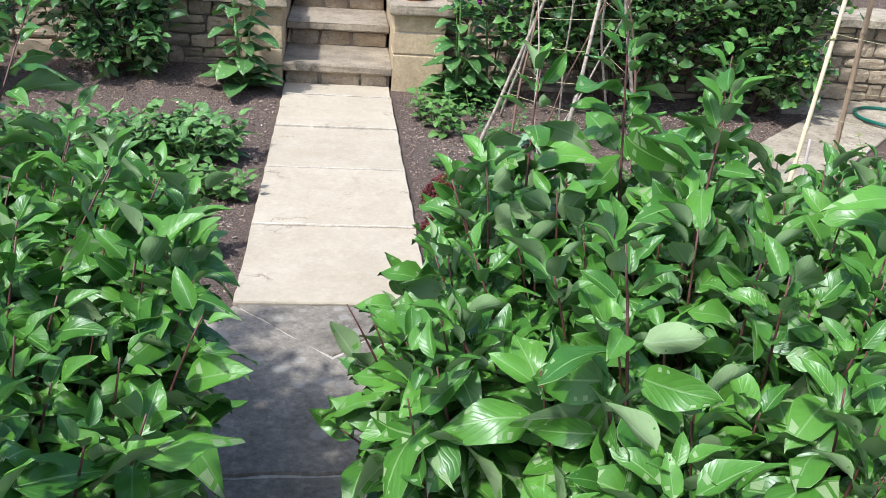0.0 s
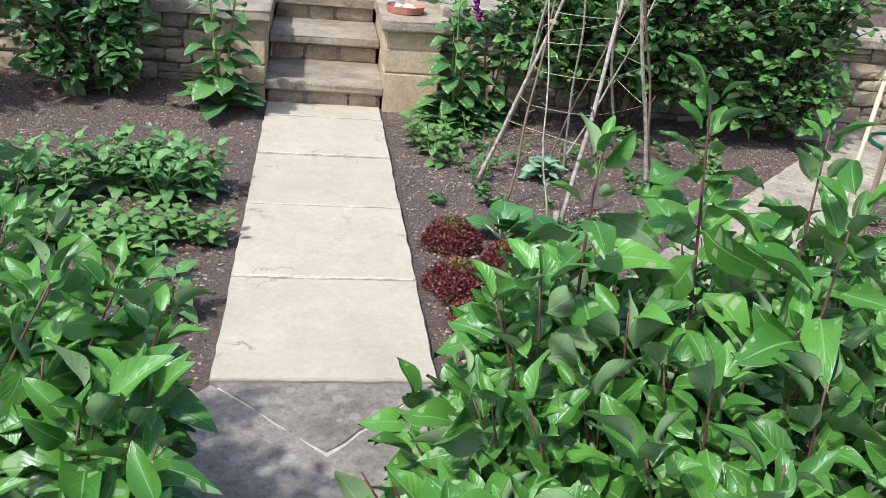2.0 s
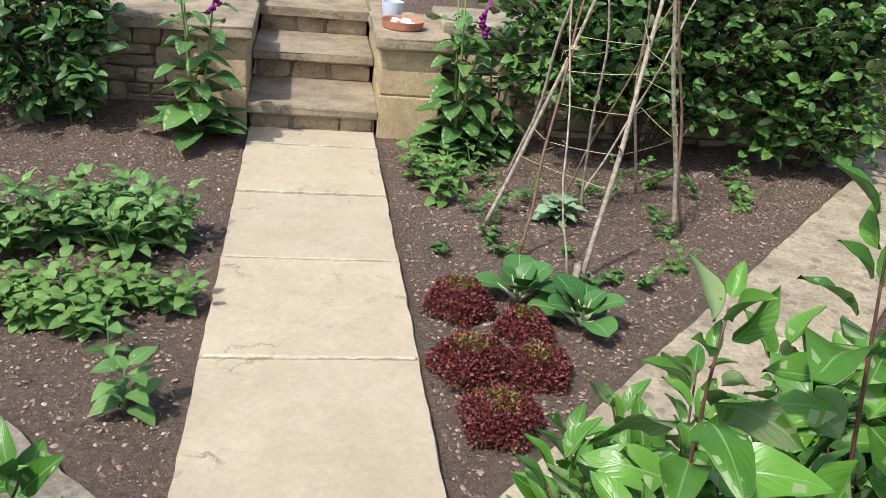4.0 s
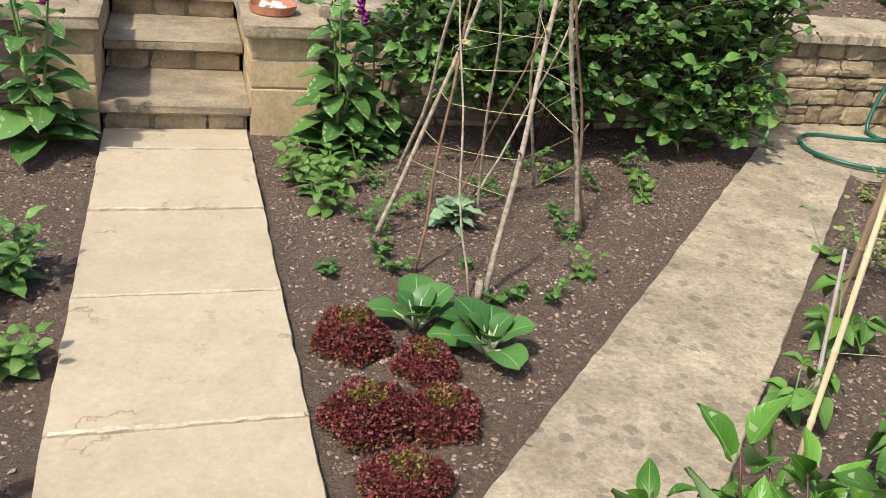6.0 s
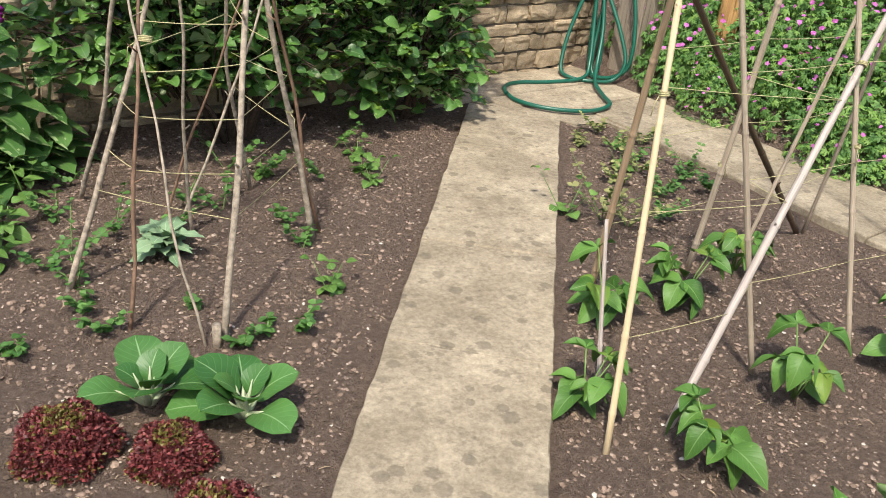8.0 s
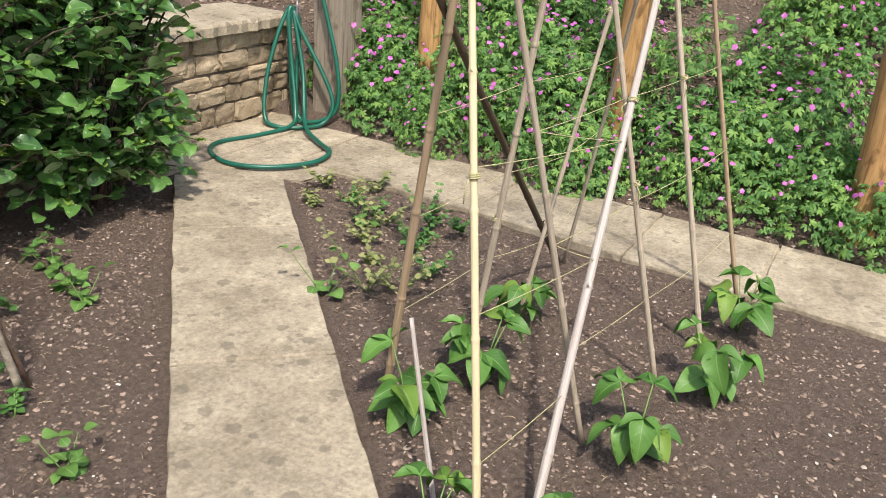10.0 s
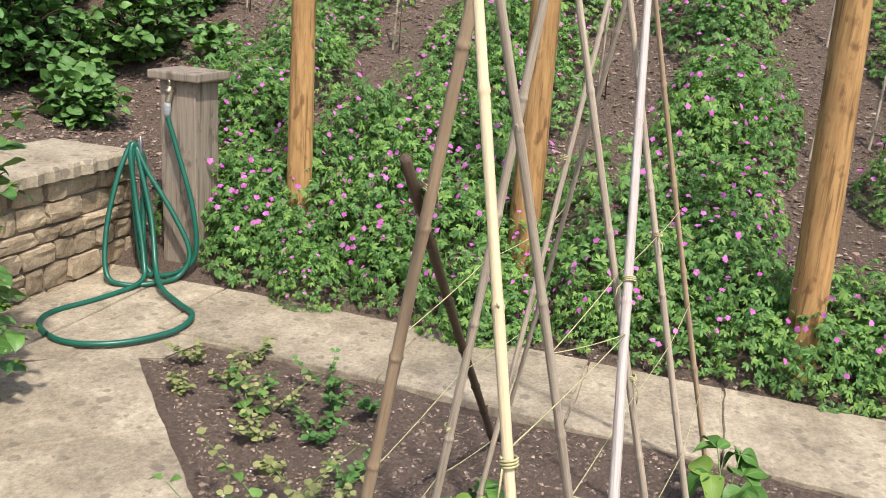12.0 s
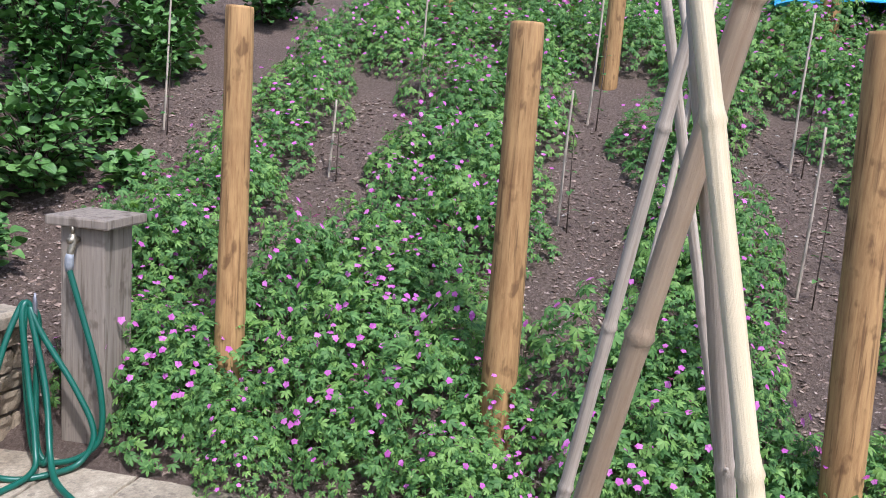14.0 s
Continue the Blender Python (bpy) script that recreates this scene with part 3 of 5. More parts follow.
for side, x0, x1 in (("west", -0.245, -0.012), ("east", 0.642, 0.95)):
    pier = thing("wall_pier", (0, 0, 0), "dressed sandstone pier with a rough projecting cap stone", "pier", "piers beside the steps", "structure")
    for k, (a, b) in enumerate(((-0.06, 0.212), (0.218, 0.345), (0.351, 0.452))):
        boxed("ashlar", pier, (x0, x1, 4.765 + 0.004 * k, 5.05, a, b), ashlar_stone, 0.007, 0.0015, seed=k)
    boxed("mortar", pier, (x0 + 0.01, x1 - 0.01, 4.778, 5.04, -0.05, 0.45), mortar_pale, 0)
    boxed("cap_stone", pier, (x0 - 0.035 if side == "east" else x0 - 0.05, x1 + 0.03 if side == "west" else x1 + 0.05, 4.725, 5.42, 0.452, 0.515), tread_stone, 0.014, 0.004, "rough-edged grey cap stone", seed=9)
    # cheek wall beside the steps
    cx0, cx1 = (-0.23, -0.018) if side == "west" else (0.648, 0.86)
    r = random.Random(77)
    y = 5.06
    while y < 6.5:
        n = y + r.uniform(0.28, 0.42)
        for a, b in ((0.0, 0.23), (0.236, 0.45)):
            boxed("ashlar", pier, (cx0, cx1, y, n - 0.006, a, b), ashlar_stone, 0.006, 0.002, seed=int(y * 10))
        if y > 5.3:
            boxed("cap_stone", pier, (cx0 - 0.02, cx1 + 0.02, max(y, 5.43), n - 0.004, 0.452, 0.51), tread_stone, 0.01, 0.003, seed=int(y * 7))
        y = n


def dry_wall(name, label, x0, x1, front, z1, cap_top, seed, cap_depth=0.46):
    r = random.Random(seed)
    ob = tagged(new(name), label, "wall", kind="structure")
    z = -0.05
    while z < z1 - 0.02:
        h = min(r.uniform(0.052, 0.118), z1 - z)
        if z1 - z - h < 0.04:
            h = z1 - z
        x = x0 - r.uniform(0, 0.1)
        while x < x1:
            w = r.uniform(0.10, 0.30) if h < 0.085 else r.uniform(0.09, 0.22)
            e = min(x + w, x1)
            if e - max(x, x0) > 0.03:
                if r.random() < 0.10 and h > 0.085:
                    set_stone(ob, (max(x, x0) + 0.003, e - 0.004, front + r.uniform(-0.01, 0.012), front + 0.16, z + 0.003, z + h * 0.48), rubble_stone, r)
                    set_stone(ob, (max(x, x0) + 0.003, e - 0.004, front + r.uniform(-0.01, 0.012), front + 0.16, z + h * 0.52, z + h - 0.003), rubble_stone, r)
                else:
                    set_stone(ob, (max(x, x0) + 0.003, e - 0.004, front + r.uniform(-0.012, 0.014), front + 0.16, z + 0.003, z + h - 0.004), rubble_stone, r)
            x = e
        z += h
    boxed("core", ob, (x0, x1, front + 0.030, front + 0.22, -0.1, z1), mortar_earth, 0)
    x, k = x0, 0
    while x < x1 - 0.01:
        e = min(x + r.uniform(0.55, 0.85), x1)
        if x1 - e < 0.25:
            e = x1
        bm = slab_mesh("cap_stone", [(x + 0.004, front - 0.045), (e - 0.004, front - 0.045), (e - 0.004, front + cap_depth), (x + 0.004, front + cap_depth)], z1 + 0.001, cap_top + r.uniform(-0.004, 0.004), tread_stone if seed == 5 else old_stone, 0.018, 0.05, 0.016, seed + k)
        part("cap_stone", bm, ob, "flat weathered cap stone")
        x, k = e, k + 1
    return ob


dry_wall("wall_east", "low dry-stone retaining wall with flat cap stones", 0.96, 4.58, 4.975, 0.505, 0.568, 3)
dry_wall("wall_west", "low dry-stone retaining wall with flat cap stones", -4.6, -0.255, 4.955, 0.44, 0.505, 5)

# ---- poles, post, hose ----
POLES = [(4.80, 4.19, 1.80, 0.058, 0, 1), (4.82, 3.07, 1.80, 0.066, 1.0, 0), (4.56, 1.865, 1.80, 0.066, 3.0, 1), (7.76, 2.85, 3.2, 0.06, 0, 0), (8.69, 4.20, 3.4, 0.06, 0, 0), (8.7, 1.30, 3.6, 0.075, 0, 0)]


def round_pole(x, y, top, rad, lean, bend):
    z0 = ground_z(x, y) - 0.12
    h = top - z0
    ob = thing("fence_pole", (x, y, z0), "round honey-brown treated timber pole set in the flower bank", "pole", "timber poles on the bank", turn=lean * 30)
    b = Batch()
    pts, rr = [], []
    for k in range(13):
        t = k / 12
        pts.append((0.012 * math.sin(3 * t + x) + math.tan(radians(lean)) * t * h * 0.5, 0.01 * math.sin(2.2 * t + y), t * h))
        rr.append(rad * (1.06 - 0.12 * t + 0.025 * math.sin(9 * t + x * 5)))
    rr[-1] = rad * 0.90
    pts.insert(12, (pts[12][0], pts[12][1], h - 0.012))
    rr.insert(12, rad * 0.95)
    b.tube(pts, rr, 20)
    me = b.mesh("shaft", [pole_wood])
    part("shaft", me, ob)
    return ob


for p in POLES:
    round_pole(*p)

post = thing("tap_post", (4.62, 4.67, 0), "square silver-grey weathered timber post with an overhanging cap", "post")
boxed("shaft", post, (-0.095, 0.095, -0.095, 0.095, -0.1, 0.925), post_wood, 0.008, 0.001)
boxed("cap", post, (-0.135, 0.135, -0.135, 0.135, 0.925, 0.965), post_wood, 0.008, 0.001, "flat bevelled timber cap")
b = Batch()
b.tube([(-0.095, 0.02, 0.875), (-0.150, 0.02, 0.875)], 0.013, 10)
b.tube([(-0.128, 0.02, 0.90), (-0.128, 0.02, 0.87), (-0.140, 0.02, 0.835), (-0.145, 0.02, 0.80)], [0.011, 0.016, 0.014, 0.012], 10)
tap = part("tap", b.mesh("tap", [brass]), post, "weathered brass garden tap")
b = Batch()
b.tube([(-0.128, 0.02, 0.90), (-0.128, 0.02, 0.928)], 0.006, 8)
b.tube([(-0.128, -0.015, 0.930), (-0.128, 0.055, 0.934)], [0.006, 0.005], 8)
part("tap_handle", b.mesh("tap_handle", [brass]), tap, "crossbar tap handle")
b = Batch()
b.tube([(-0.16, 0.16, 0.0), (-0.16, 0.16, 0.62), (-0.162, 0.158, 0.66)], [0.009, 0.009, 0.004], 8)
stake_ob = thing("metal_stake", (4.62, 4.67, 0), "thin grey metal rod holding the hose", "rod")
part("rod", b.mesh("rod", [plain("grey_metal", (0.22, 0.22, 0.24), 0.45, 0.2, 60, 0.6)]), stake_ob)


def spline_tube(points, radius, sides=10, per=9):
    pts = [Vector(p) for p in points]
    out = []
    for i in range(len(pts) - 1):
        p0, p1, p2, p3 = pts[max(i - 1, 0)], pts[i], pts[i + 1], pts[min(i + 2, len(pts) - 1)]
        for k in range(per):
            t = k / per
            out.append(0.5 * ((2 * p1) + (p2 - p0) * t + (2 * p0 - 5 * p1 + 4 * p2 - p3) * t * t + (3 * p1 - p0 - 3 * p2 + p3) * t ** 3))
    out.append(pts[-1])
    b = Batch()
    b.tube(out, radius, sides)
    return b


HR = 0.0118
HOSE = [(4.525, 4.705, 0.77), (4.525, 4.65, 0.60), (4.515, 4.575, 0.38), (4.505, 4.545, 0.20), (4.49, 4.565, 0.09), (4.44, 4.66, 0.03), (4.42, 4.76, 0.06), (4.50, 4.83, 0.30), (4.53, 4.84, 0.54),
        (4.51, 4.86, 0.60), (4.50, 4.80, 0.50), (4.505, 4.66, 0.30), (4.495, 4.575, 0.14), (4.44, 4.60, 0.035), (4.30, 4.66, 0.024), (4.20, 4.76, 0.024), (4.20, 4.85, 0.06), (4.30, 4.90, 0.25), (4.42, 4.90, 0.48), (4.50, 4.88, 0.62),
        (4.47, 4.86, 0.50), (4.46, 4.84, 0.25), (4.44, 4.80, 0.06), (4.40, 4.72, 0.03), (4.46, 4.74, 0.12), (4.49, 4.80, 0.36), (4.51, 4.86, 0.60),
        (4.475, 4.87, 0.58), (4.44, 4.82, 0.34), (4.37, 4.74, 0.12), (4.25, 4.70, 0.035), (4.02, 4.74, 0.02), (3.80, 4.80, 0.02), (3.66, 4.74, 0.02), (3.58, 4.57, 0.02), (3.62, 4.42, 0.02), (3.73, 4.31, 0.02), (3.88, 4.25, 0.022), (4.02, 4.28, 0.03), (4.10, 4.40, 0.03), (4.20, 4.56, 0.045), (4.34, 4.66, 0.10), (4.45, 4.75, 0.30), (4.50, 4.85, 0.57), (4.515, 4.86, 0.60)]
hose = thing("garden_hose", (0, 0, 0), "green garden hose coiled by the post, looping over flags", "hose")
con = Batch()
con.tube([(4.475, 4.69, 0.825), (4.475, 4.692, 0.81), (4.476, 4.694, 0.78), (4.477, 4.695, 0.755)], [0.014, 0.017, 0.017, 0.013], 12)
part("hose_connector", con.mesh("hose_connector", [plain("grey_connector", (0.28, 0.29, 0.30), 0.5, 0.2, 60)]), hose, "grey hose connector below the tap")
HOSE = [(x - 0.05 * smooth(4.2, 4.4, x), y - 0.01, z) for x, y, z in HOSE]
part("hose_tube", spline_tube(HOSE, HR, 10, 8).mesh("hose_tube", [hose_green]), hose)

# ---- bean frame of canes ----
def cane(foot, through_point, top_z, rad, mat, label, node_gap=0.28, name="bamboo_cane", group="canes of the bean frame", start=0.0, nodes=True):
    a, p = Vector(foot), Vector(through_point)
    d = (p - a).normalized()
    length = (top_z - a.z) / d.z
    a = a - d * 0.06
    length += 0.06
    ob = thing(name, a, label, "cane", group)
    ob.matrix_basis = Matrix.Translation(a) @ d.to_track_quat("Z", "Y").to_matrix().to_4x4()
    pts, rr = [], []
    z, k = 0.0, 0
    r = random.Random(int(a.x * 977 + a.y * 431))
    nxt = 0.06 + start + node_gap * 0.4
    sway = r.uniform(0.002, 0.006)
    nodes_z = []
    zs = {0.0, length}
    while nodes and nxt < length - 0.02:
        nodes_z.append(nxt)
        zs |= {nxt - 0.010, nxt - 0.004, nxt, nxt + 0.006, nxt + 0.012}
        nxt += node_gap * r.uniform(0.85, 1.2)
    zs |= set(np.linspace(0, length, 14))
    for z in sorted(zs):
        if z < 0:
            continue
        t = z / length
        base = rad * (1.10 - 0.28 * t)
        swell = 0.0
        for n in nodes_z:
            if abs(z - n) < 0.003:
                swell = 0.26
            elif abs(z - n) < 0.011:
                swell = max(swell, 0.07)
        pts.append((sway * math.sin(4 * t + a.x * 9), sway * math.cos(3.1 * t + a.y * 7) - sway, z))
        rr.append(base * (1 + swell))
    b = Batch()
    b.tube(pts, rr, 12)
    culm = part("culm", b.mesh("culm", [mat]), ob)
    for i, n in enumerate(nodes_z):
        if i % 3 == 1:
            tb = Batch()
            ang = r.uniform(0, 6)
            tb.tube([(math.cos(ang) * rad * 0.8, math.sin(ang) * rad * 0.8, n), (math.cos(ang) * rad * 1.7, math.sin(ang) * rad * 1.7, n + rad * 0.9)], [rad * 0.35, rad * 0.15], 6)
            part("bud_stub", tb.mesh("bud_stub", [mat]), culm)
    return ob


def leaning(x0, y0, x1, y1, *rest):
    """A cane from its foot through a point 1.2 m up."""
    return ((x0, y0, 0), (x1, y1, 1.2), *rest)


CANES = [leaning(2.44, 2.90, 2.266, 2.681, 1.72, 0.0105, cane_brown, "thick brown bamboo cane of the bean frame", 0.26),
         leaning(1.888, 2.318, 2.108, 2.564, 1.70, 0.0080, cane_yellow, "fresh yellow bamboo cane of the bean frame", 0.235),
         leaning(2.555, 2.336, 2.293, 2.572, 1.66, 0.0080, cane_grey, "weathered grey bamboo cane of the bean frame", 0.30),
         leaning(2.903, 2.859, 2.751, 2.677, 1.72, 0.0100, cane_grey, "weathered grey bamboo cane of the bean frame", 0.27),
         leaning(2.955, 2.251, 2.800, 2.540, 1.72, 0.0080, cane_grey, "slender grey bamboo cane of the bean frame", 0.29),
         leaning(3.265, 2.193, 3.196, 2.489, 1.76, 0.0085, cane_grey, "slender grey bamboo cane of the bean frame", 0.31),
         leaning(3.700, 2.166, 3.480, 2.450, 1.72, 0.0078, cane_brown, "slender brown bamboo cane of the bean frame", 0.30),
         leaning(3.075, 2.776, 3.160, 2.624, 1.70, 0.0070, cane_grey, "slender grey bamboo cane of the bean frame", 0.30),
         leaning(3.62, 2.835, 3.327, 2.602, 1.70, 0.0070, cane_grey, "slender grey bamboo cane of the bean frame", 0.30),
         leaning(2.138, 2.308, 3.068, 2.477, 1.76, 0.0105, cane_white, "bleached whitish bamboo cane leaning across the frame", 0.45),
         leaning(3.59, 2.85, 2.175, 2.702, 1.18, 0.0105, cane_dark, "short dark brown stick tied to a cane", 0.30),
         ((2.125, 2.56, 0), (2.16, 2.66, 0.36), 0.42, 0.0065, cane_white, "short bleached cane stub in the soil", 0.2)]
for c in CANES:
    cane(*c)


def cord(points, rad, label, group, sag=0.004):
    ob = thing("twine", points[0], label, "twine", group)
    b = Batch()
    o = Vector(points[0])
    for p, q in zip(points, points[1:]):
        p, q = Vector(p), Vector(q)
        pts = []
        for k in range(7):
            t = k / 6
            c = p.lerp(q, t) - o
            pts.append((c.x, c.y, c.z - sag * 4 * t * (1 - t)))
        b.tube(pts, rad, 5)
    part("strand", b.mesh("strand", [twine]), ob)
    return ob


def on_cane(i, z):
    a, p = Vector(CANES[i][0]), Vector(CANES[i][1])
    return a + (p - a) * (z / p.z)


g = "twine of the bean frame"
for z in (0.28, 0.58, 0.86):
    cord([on_cane(1, z), on_cane(9, z * 0.9), on_cane(2, z), on_cane(4, z), on_cane(5, z), on_cane(6, z)], 0.0011, "thin straw-coloured twine strung between canes", g)
    cord([on_cane(0, z), on_cane(3, z), on_cane(7, z), on_cane(8, z)], 0.0011, "thin straw-coloured twine strung between canes", g)


def tie(at, way, rad, turns=3, label="twine lashing knotted round a cane"):
    ob = thing("twine_tie", at, label, "twine", "lashings")
    b = Batch()
    q = Vector(way).normalized().to_track_quat("Z", "Y")
    pts = []
    for k in range(turns * 10 + 1):
        a = 2 * math.pi * k / 10
        pts.append(q @ Vector((math.cos(a) * rad, math.sin(a) * rad, 0.004 * k / 10)))
    b.tube(pts, 0.0018, 5)
    pts = [q @ Vector((rad, 0, 0)), q @ Vector((rad * 1.8, rad, 0)) - Vector((0, 0, 0.02)), q @ Vector((rad * 2, rad, 0)) - Vector((0, 0, 0.05))]
    b.tube(pts, 0.0015, 5)
    part("cord", b.mesh("cord", [twine]), ob)


for i, z, rr in ((0, 1.12, 0.014), (9, 0.86, 0.013), (3, 0.42, 0.012), (1, 0.84, 0.011), (7, 1.03, 0.010), (4, 0.62, 0.010), (5, 0.86, 0.011)):
    a, p = Vector(CANES[i][0]), Vector(CANES[i][1])
    tie(on_cane(i, z), p - a, rr)

# ---- hazel wigwam ----
STICKS = [((1.015, 3.628, 0), (1.299, 3.674, 0.844), 0.0085, hazel), ((1.095, 3.354, 0), (1.214, 3.529, 0.666), 0.0055, hazel_brown), ((1.243, 3.19, 0), (1.195, 3.52, 0.79), 0.0038, hazel),
          ((1.30, 3.182, 0), (1.485, 3.456, 0.895), 0.0092, hazel), ((1.83, 3.62, 0), (1.647, 3.663, 0.854), 0.0095, hazel), ((1.825, 4.085, 0), (1.614, 3.892, 0.804), 0.0065, hazel),
          ((1.476, 3.813, 0), (1.405, 3.783, 0.823), 0.0055, hazel), ((1.50, 3.95, 0), (1.754, 4.006, 0.603), 0.005, hazel), ((1.40, 3.90, 0), (1.60, 3.78, 0.72), 0.0045, hazel_brown), ((1.88, 3.66, 0), (1.60, 3.60, 0.95), 0.006, hazel_brown), ((1.241, 4.245, 0), (1.324, 3.995, 0.775), 0.0075, hazel)]
STICKS = [((f[0], f[1] + 0.048, 0), q, rad, m) for f, q, rad, m in STICKS]
for i, (foot, p, rad, mat) in enumerate(STICKS):
    r = random.Random(i * 7 + 1)
    a, p = Vector(foot), Vector(p)
    d = (p - a) / p.z
    ob = thing("hazel_stick", a, "crooked grey-brown hazel stick of the pea wigwam", "stick", "sticks of the wigwam")
    b = Batch()
    H = r.uniform(1.45, 1.7)
    pts, rr = [], []
    for k in range(15):
        z = -0.05 + (H + 0.05) * k / 14
        wob = 0.018 * math.sin(z * 4.2 + i * 1.9) + 0.007 * math.sin(z * 11 + i)
        w2 = 0.014 * math.cos(z * 3.7 + i)
        fade = min(1, max(0, z) * 4) * (0.35 if i in (0, 3, 4) else 1)
        pts.append((d.x * z + wob * fade, d.y * z + w2 * fade, z))
        rr.append(rad * (1.15 - 0.55 * k / 14) * (1 + 0.07 * math.sin(k * 2.1)))
    b.tube(pts, rr, 8)
    main_stem = part("stem", b.mesh("stem", [mat]), ob)
    for k in (4, 7, 10):
        q = Vector(pts[k])
        t = Batch()
        w = Vector((r.uniform(-1, 1), r.uniform(-1, 1), 0.8)).normalized()
        t.tube([q, q + w * r.uniform(0.02, 0.05)], [rad * 0.5, rad * 0.3], 6)
        part("side_twig", t.mesh("side_twig", [mat]), main_stem)
st = Batch()
st.tube([(0, 0, -0.05), (-0.004, 0.0, 0.055)], [0.013, 0.012], 8)
part("stem", st.mesh("stem", [hazel]), thing("stick_stub", (1.272, 3.213, 0), "short cut hazel stub beside the wigwam", "stick"))


def on_stick(i, z):
    a, p = Vector(STICKS[i][0]), Vector(STICKS[i][1])
    return a + (p - a) * (z / p.z)


g = "twine of the wigwam"
for order, z in (((0, 1, 3, 4, 5), 0.42), ((0, 1, 3, 9, 5), 0.56), ((1, 2, 3, 4, 5, 0), 0.70), ((0, 3, 4), 0.30), ((1, 3, 5), 0.80)):
    cord([on_stick(i, z + 0.03 * math.sin(i * 3)) for i in order], 0.0013, "thin pale twine strung round the wigwam", g, 0.005)
tie((1.225, 3.52, 0.76), (0.2, 0.2, 1), 0.02, 4)
tie(on_stick(4, 0.46), (-0.2, 0.05, 1), 0.012, 2)


# ---- leafy plants ----
def leaf_ways(r, up):
    a = r.uniform(0, 2 * math.pi)
    return Vector((math.cos(a), math.sin(a), up))


def apple_leaves(n, cols):
    """Pointed, trough-shaped apple leaves: flat, twisted, drooping and half closed ones."""
    return [leaf_shape(0.112, 0.058, n, 0.22, 0.50, wave=0.09, keen=True, cols=cols), leaf_shape(0.122, 0.054, n, 0.40, 0.30, wave=0.12, twist=0.8, keen=True, cols=cols),
            leaf_shape(0.108, 0.060, n, 0.15, 0.85, wave=0.11, twist=-0.8, keen=True, cols=cols), leaf_shape(0.098, 0.048, n, 0.60, 0.10, wave=0.08, keen=True, cols=cols),
            leaf_shape(0.116, 0.062, n, -0.30, 0.70, wave=0.12, twist=0.4, keen=True, cols=cols), leaf_shape(0.078, 0.034, n, 0.6, 0.25, wave=0.07, keen=True, cols=cols)]


APPLE = apple_leaves(6, 1)
apple_meshes = [shape_mesh("leaf", t, [apple_top, apple_under]) for t in apple_leaves(9, 2)]


def apple_bush(cx, cy, seed, shoots, near, label, tall=()):
    """Upright leafy shoots from one crown; near: a point towards which single leaves are kept as parts."""
    r = random.Random(seed)
    ob = thing("apple_bush", (cx, cy, 0), label, "bush", "young apple bushes")
    wood, rest, singles = Batch(), Batch(), []
    placed = []
    for (bx, by), (tx, ty, tz) in shoots:
        if ty > 1.0 and abs(tx - 0.36 - 0.42 * (ty - 1.05)) < 0.085 and tz > 0.44:
            tz = 0.44
        a, e = Vector((bx - cx, by - cy, 0.0)), Vector((tx - cx, ty - cy, tz))
        mid = a.lerp(e, 0.5) + Vector((r.uniform(-0.05, 0.05), r.uniform(-0.05, 0.05), 0.06))
        pts = []
        for k in range(11):
            t = k / 10
            pts.append(a * (1 - t) ** 2 + mid * 2 * t * (1 - t) + e * t * t)
        wood.tube(pts, [0.006 * (1 - 0.75 * k / 10) for k in range(11)], 6)
        ang = r.uniform(0, 6.28)
        L = (e - a).length
        n = int(L / 0.0175)
        for k in range(n):
            t = 0.16 + 0.84 * k / n
            q = pts[min(9, int(t * 10))].lerp(pts[min(10, int(t * 10) + 1)], t * 10 - int(t * 10))
            ang += 2.4 + r.uniform(-0.3, 0.3)
            lift = r.uniform(-0.35, 0.75) if t < 0.88 else r.uniform(0.6, 1.7)
            way = Vector((math.cos(ang), math.sin(ang), lift))
            size = r.uniform(0.70, 1.30) * (1.0 if t < 0.85 else 0.78)
            m = aim(q + way.normalized() * 0.022, way, (r.uniform(-0.3, 0.3), r.uniform(-0.3, 0.3), 1), size, r.choice((0.4, 0.8, 1.7)) * r.uniform(-1, 1))
            wx, wy, wz = m.translation.x + cx, m.translation.y + cy, m.translation.z
            # the way through between the bushes stays open
            if not (0.13 < wx < 0.42 and wz > 0.44 or wy > 1.0 and abs(wx - 0.36 - 0.42 * (wy - 1.05)) < 0.085 and wz > 0.45):
                placed.append((m, r.randrange(5) if t < 0.88 else r.choice((3, 5, 5))))
    placed.sort(key=lambda i: (i[0].translation + Vector((cx, cy, 0)) - Vector(near)).length)
    for n, (m, k) in enumerate(placed):
        if n < 300:
            leaf = part("leaf", apple_meshes[k], ob)
            leaf.matrix_basis = m
        else:
            rest.add(APPLE[k], m)
    part("twig_wood", wood.mesh("twig_wood", [red_twig]), ob, "red-brown twig wood")
    if rest.n:
        f = part("foliage", rest.mesh("foliage", [apple_top, apple_under]), ob)
        f["kind"] = "stuff"
    return ob


def shoot_fan(seed, cx, cy, rx, ry, count, z_hi, spread=0.72):
    r = random.Random(seed)
    out = []
    for k in range(count):
        a, q = 2.39996 * k + r.uniform(-0.3, 0.3), math.sqrt((k + 0.5) / count)
        tx, ty = cx + rx * q * math.cos(a), cy + ry * q * math.sin(a)
        z = z_hi * (1 - 0.20 * q ** 3) * r.uniform(0.80, 1.0)
        out.append(((cx + (tx - cx) * spread, cy + (ty - cy) * spread), (tx, ty, z)))
    return out


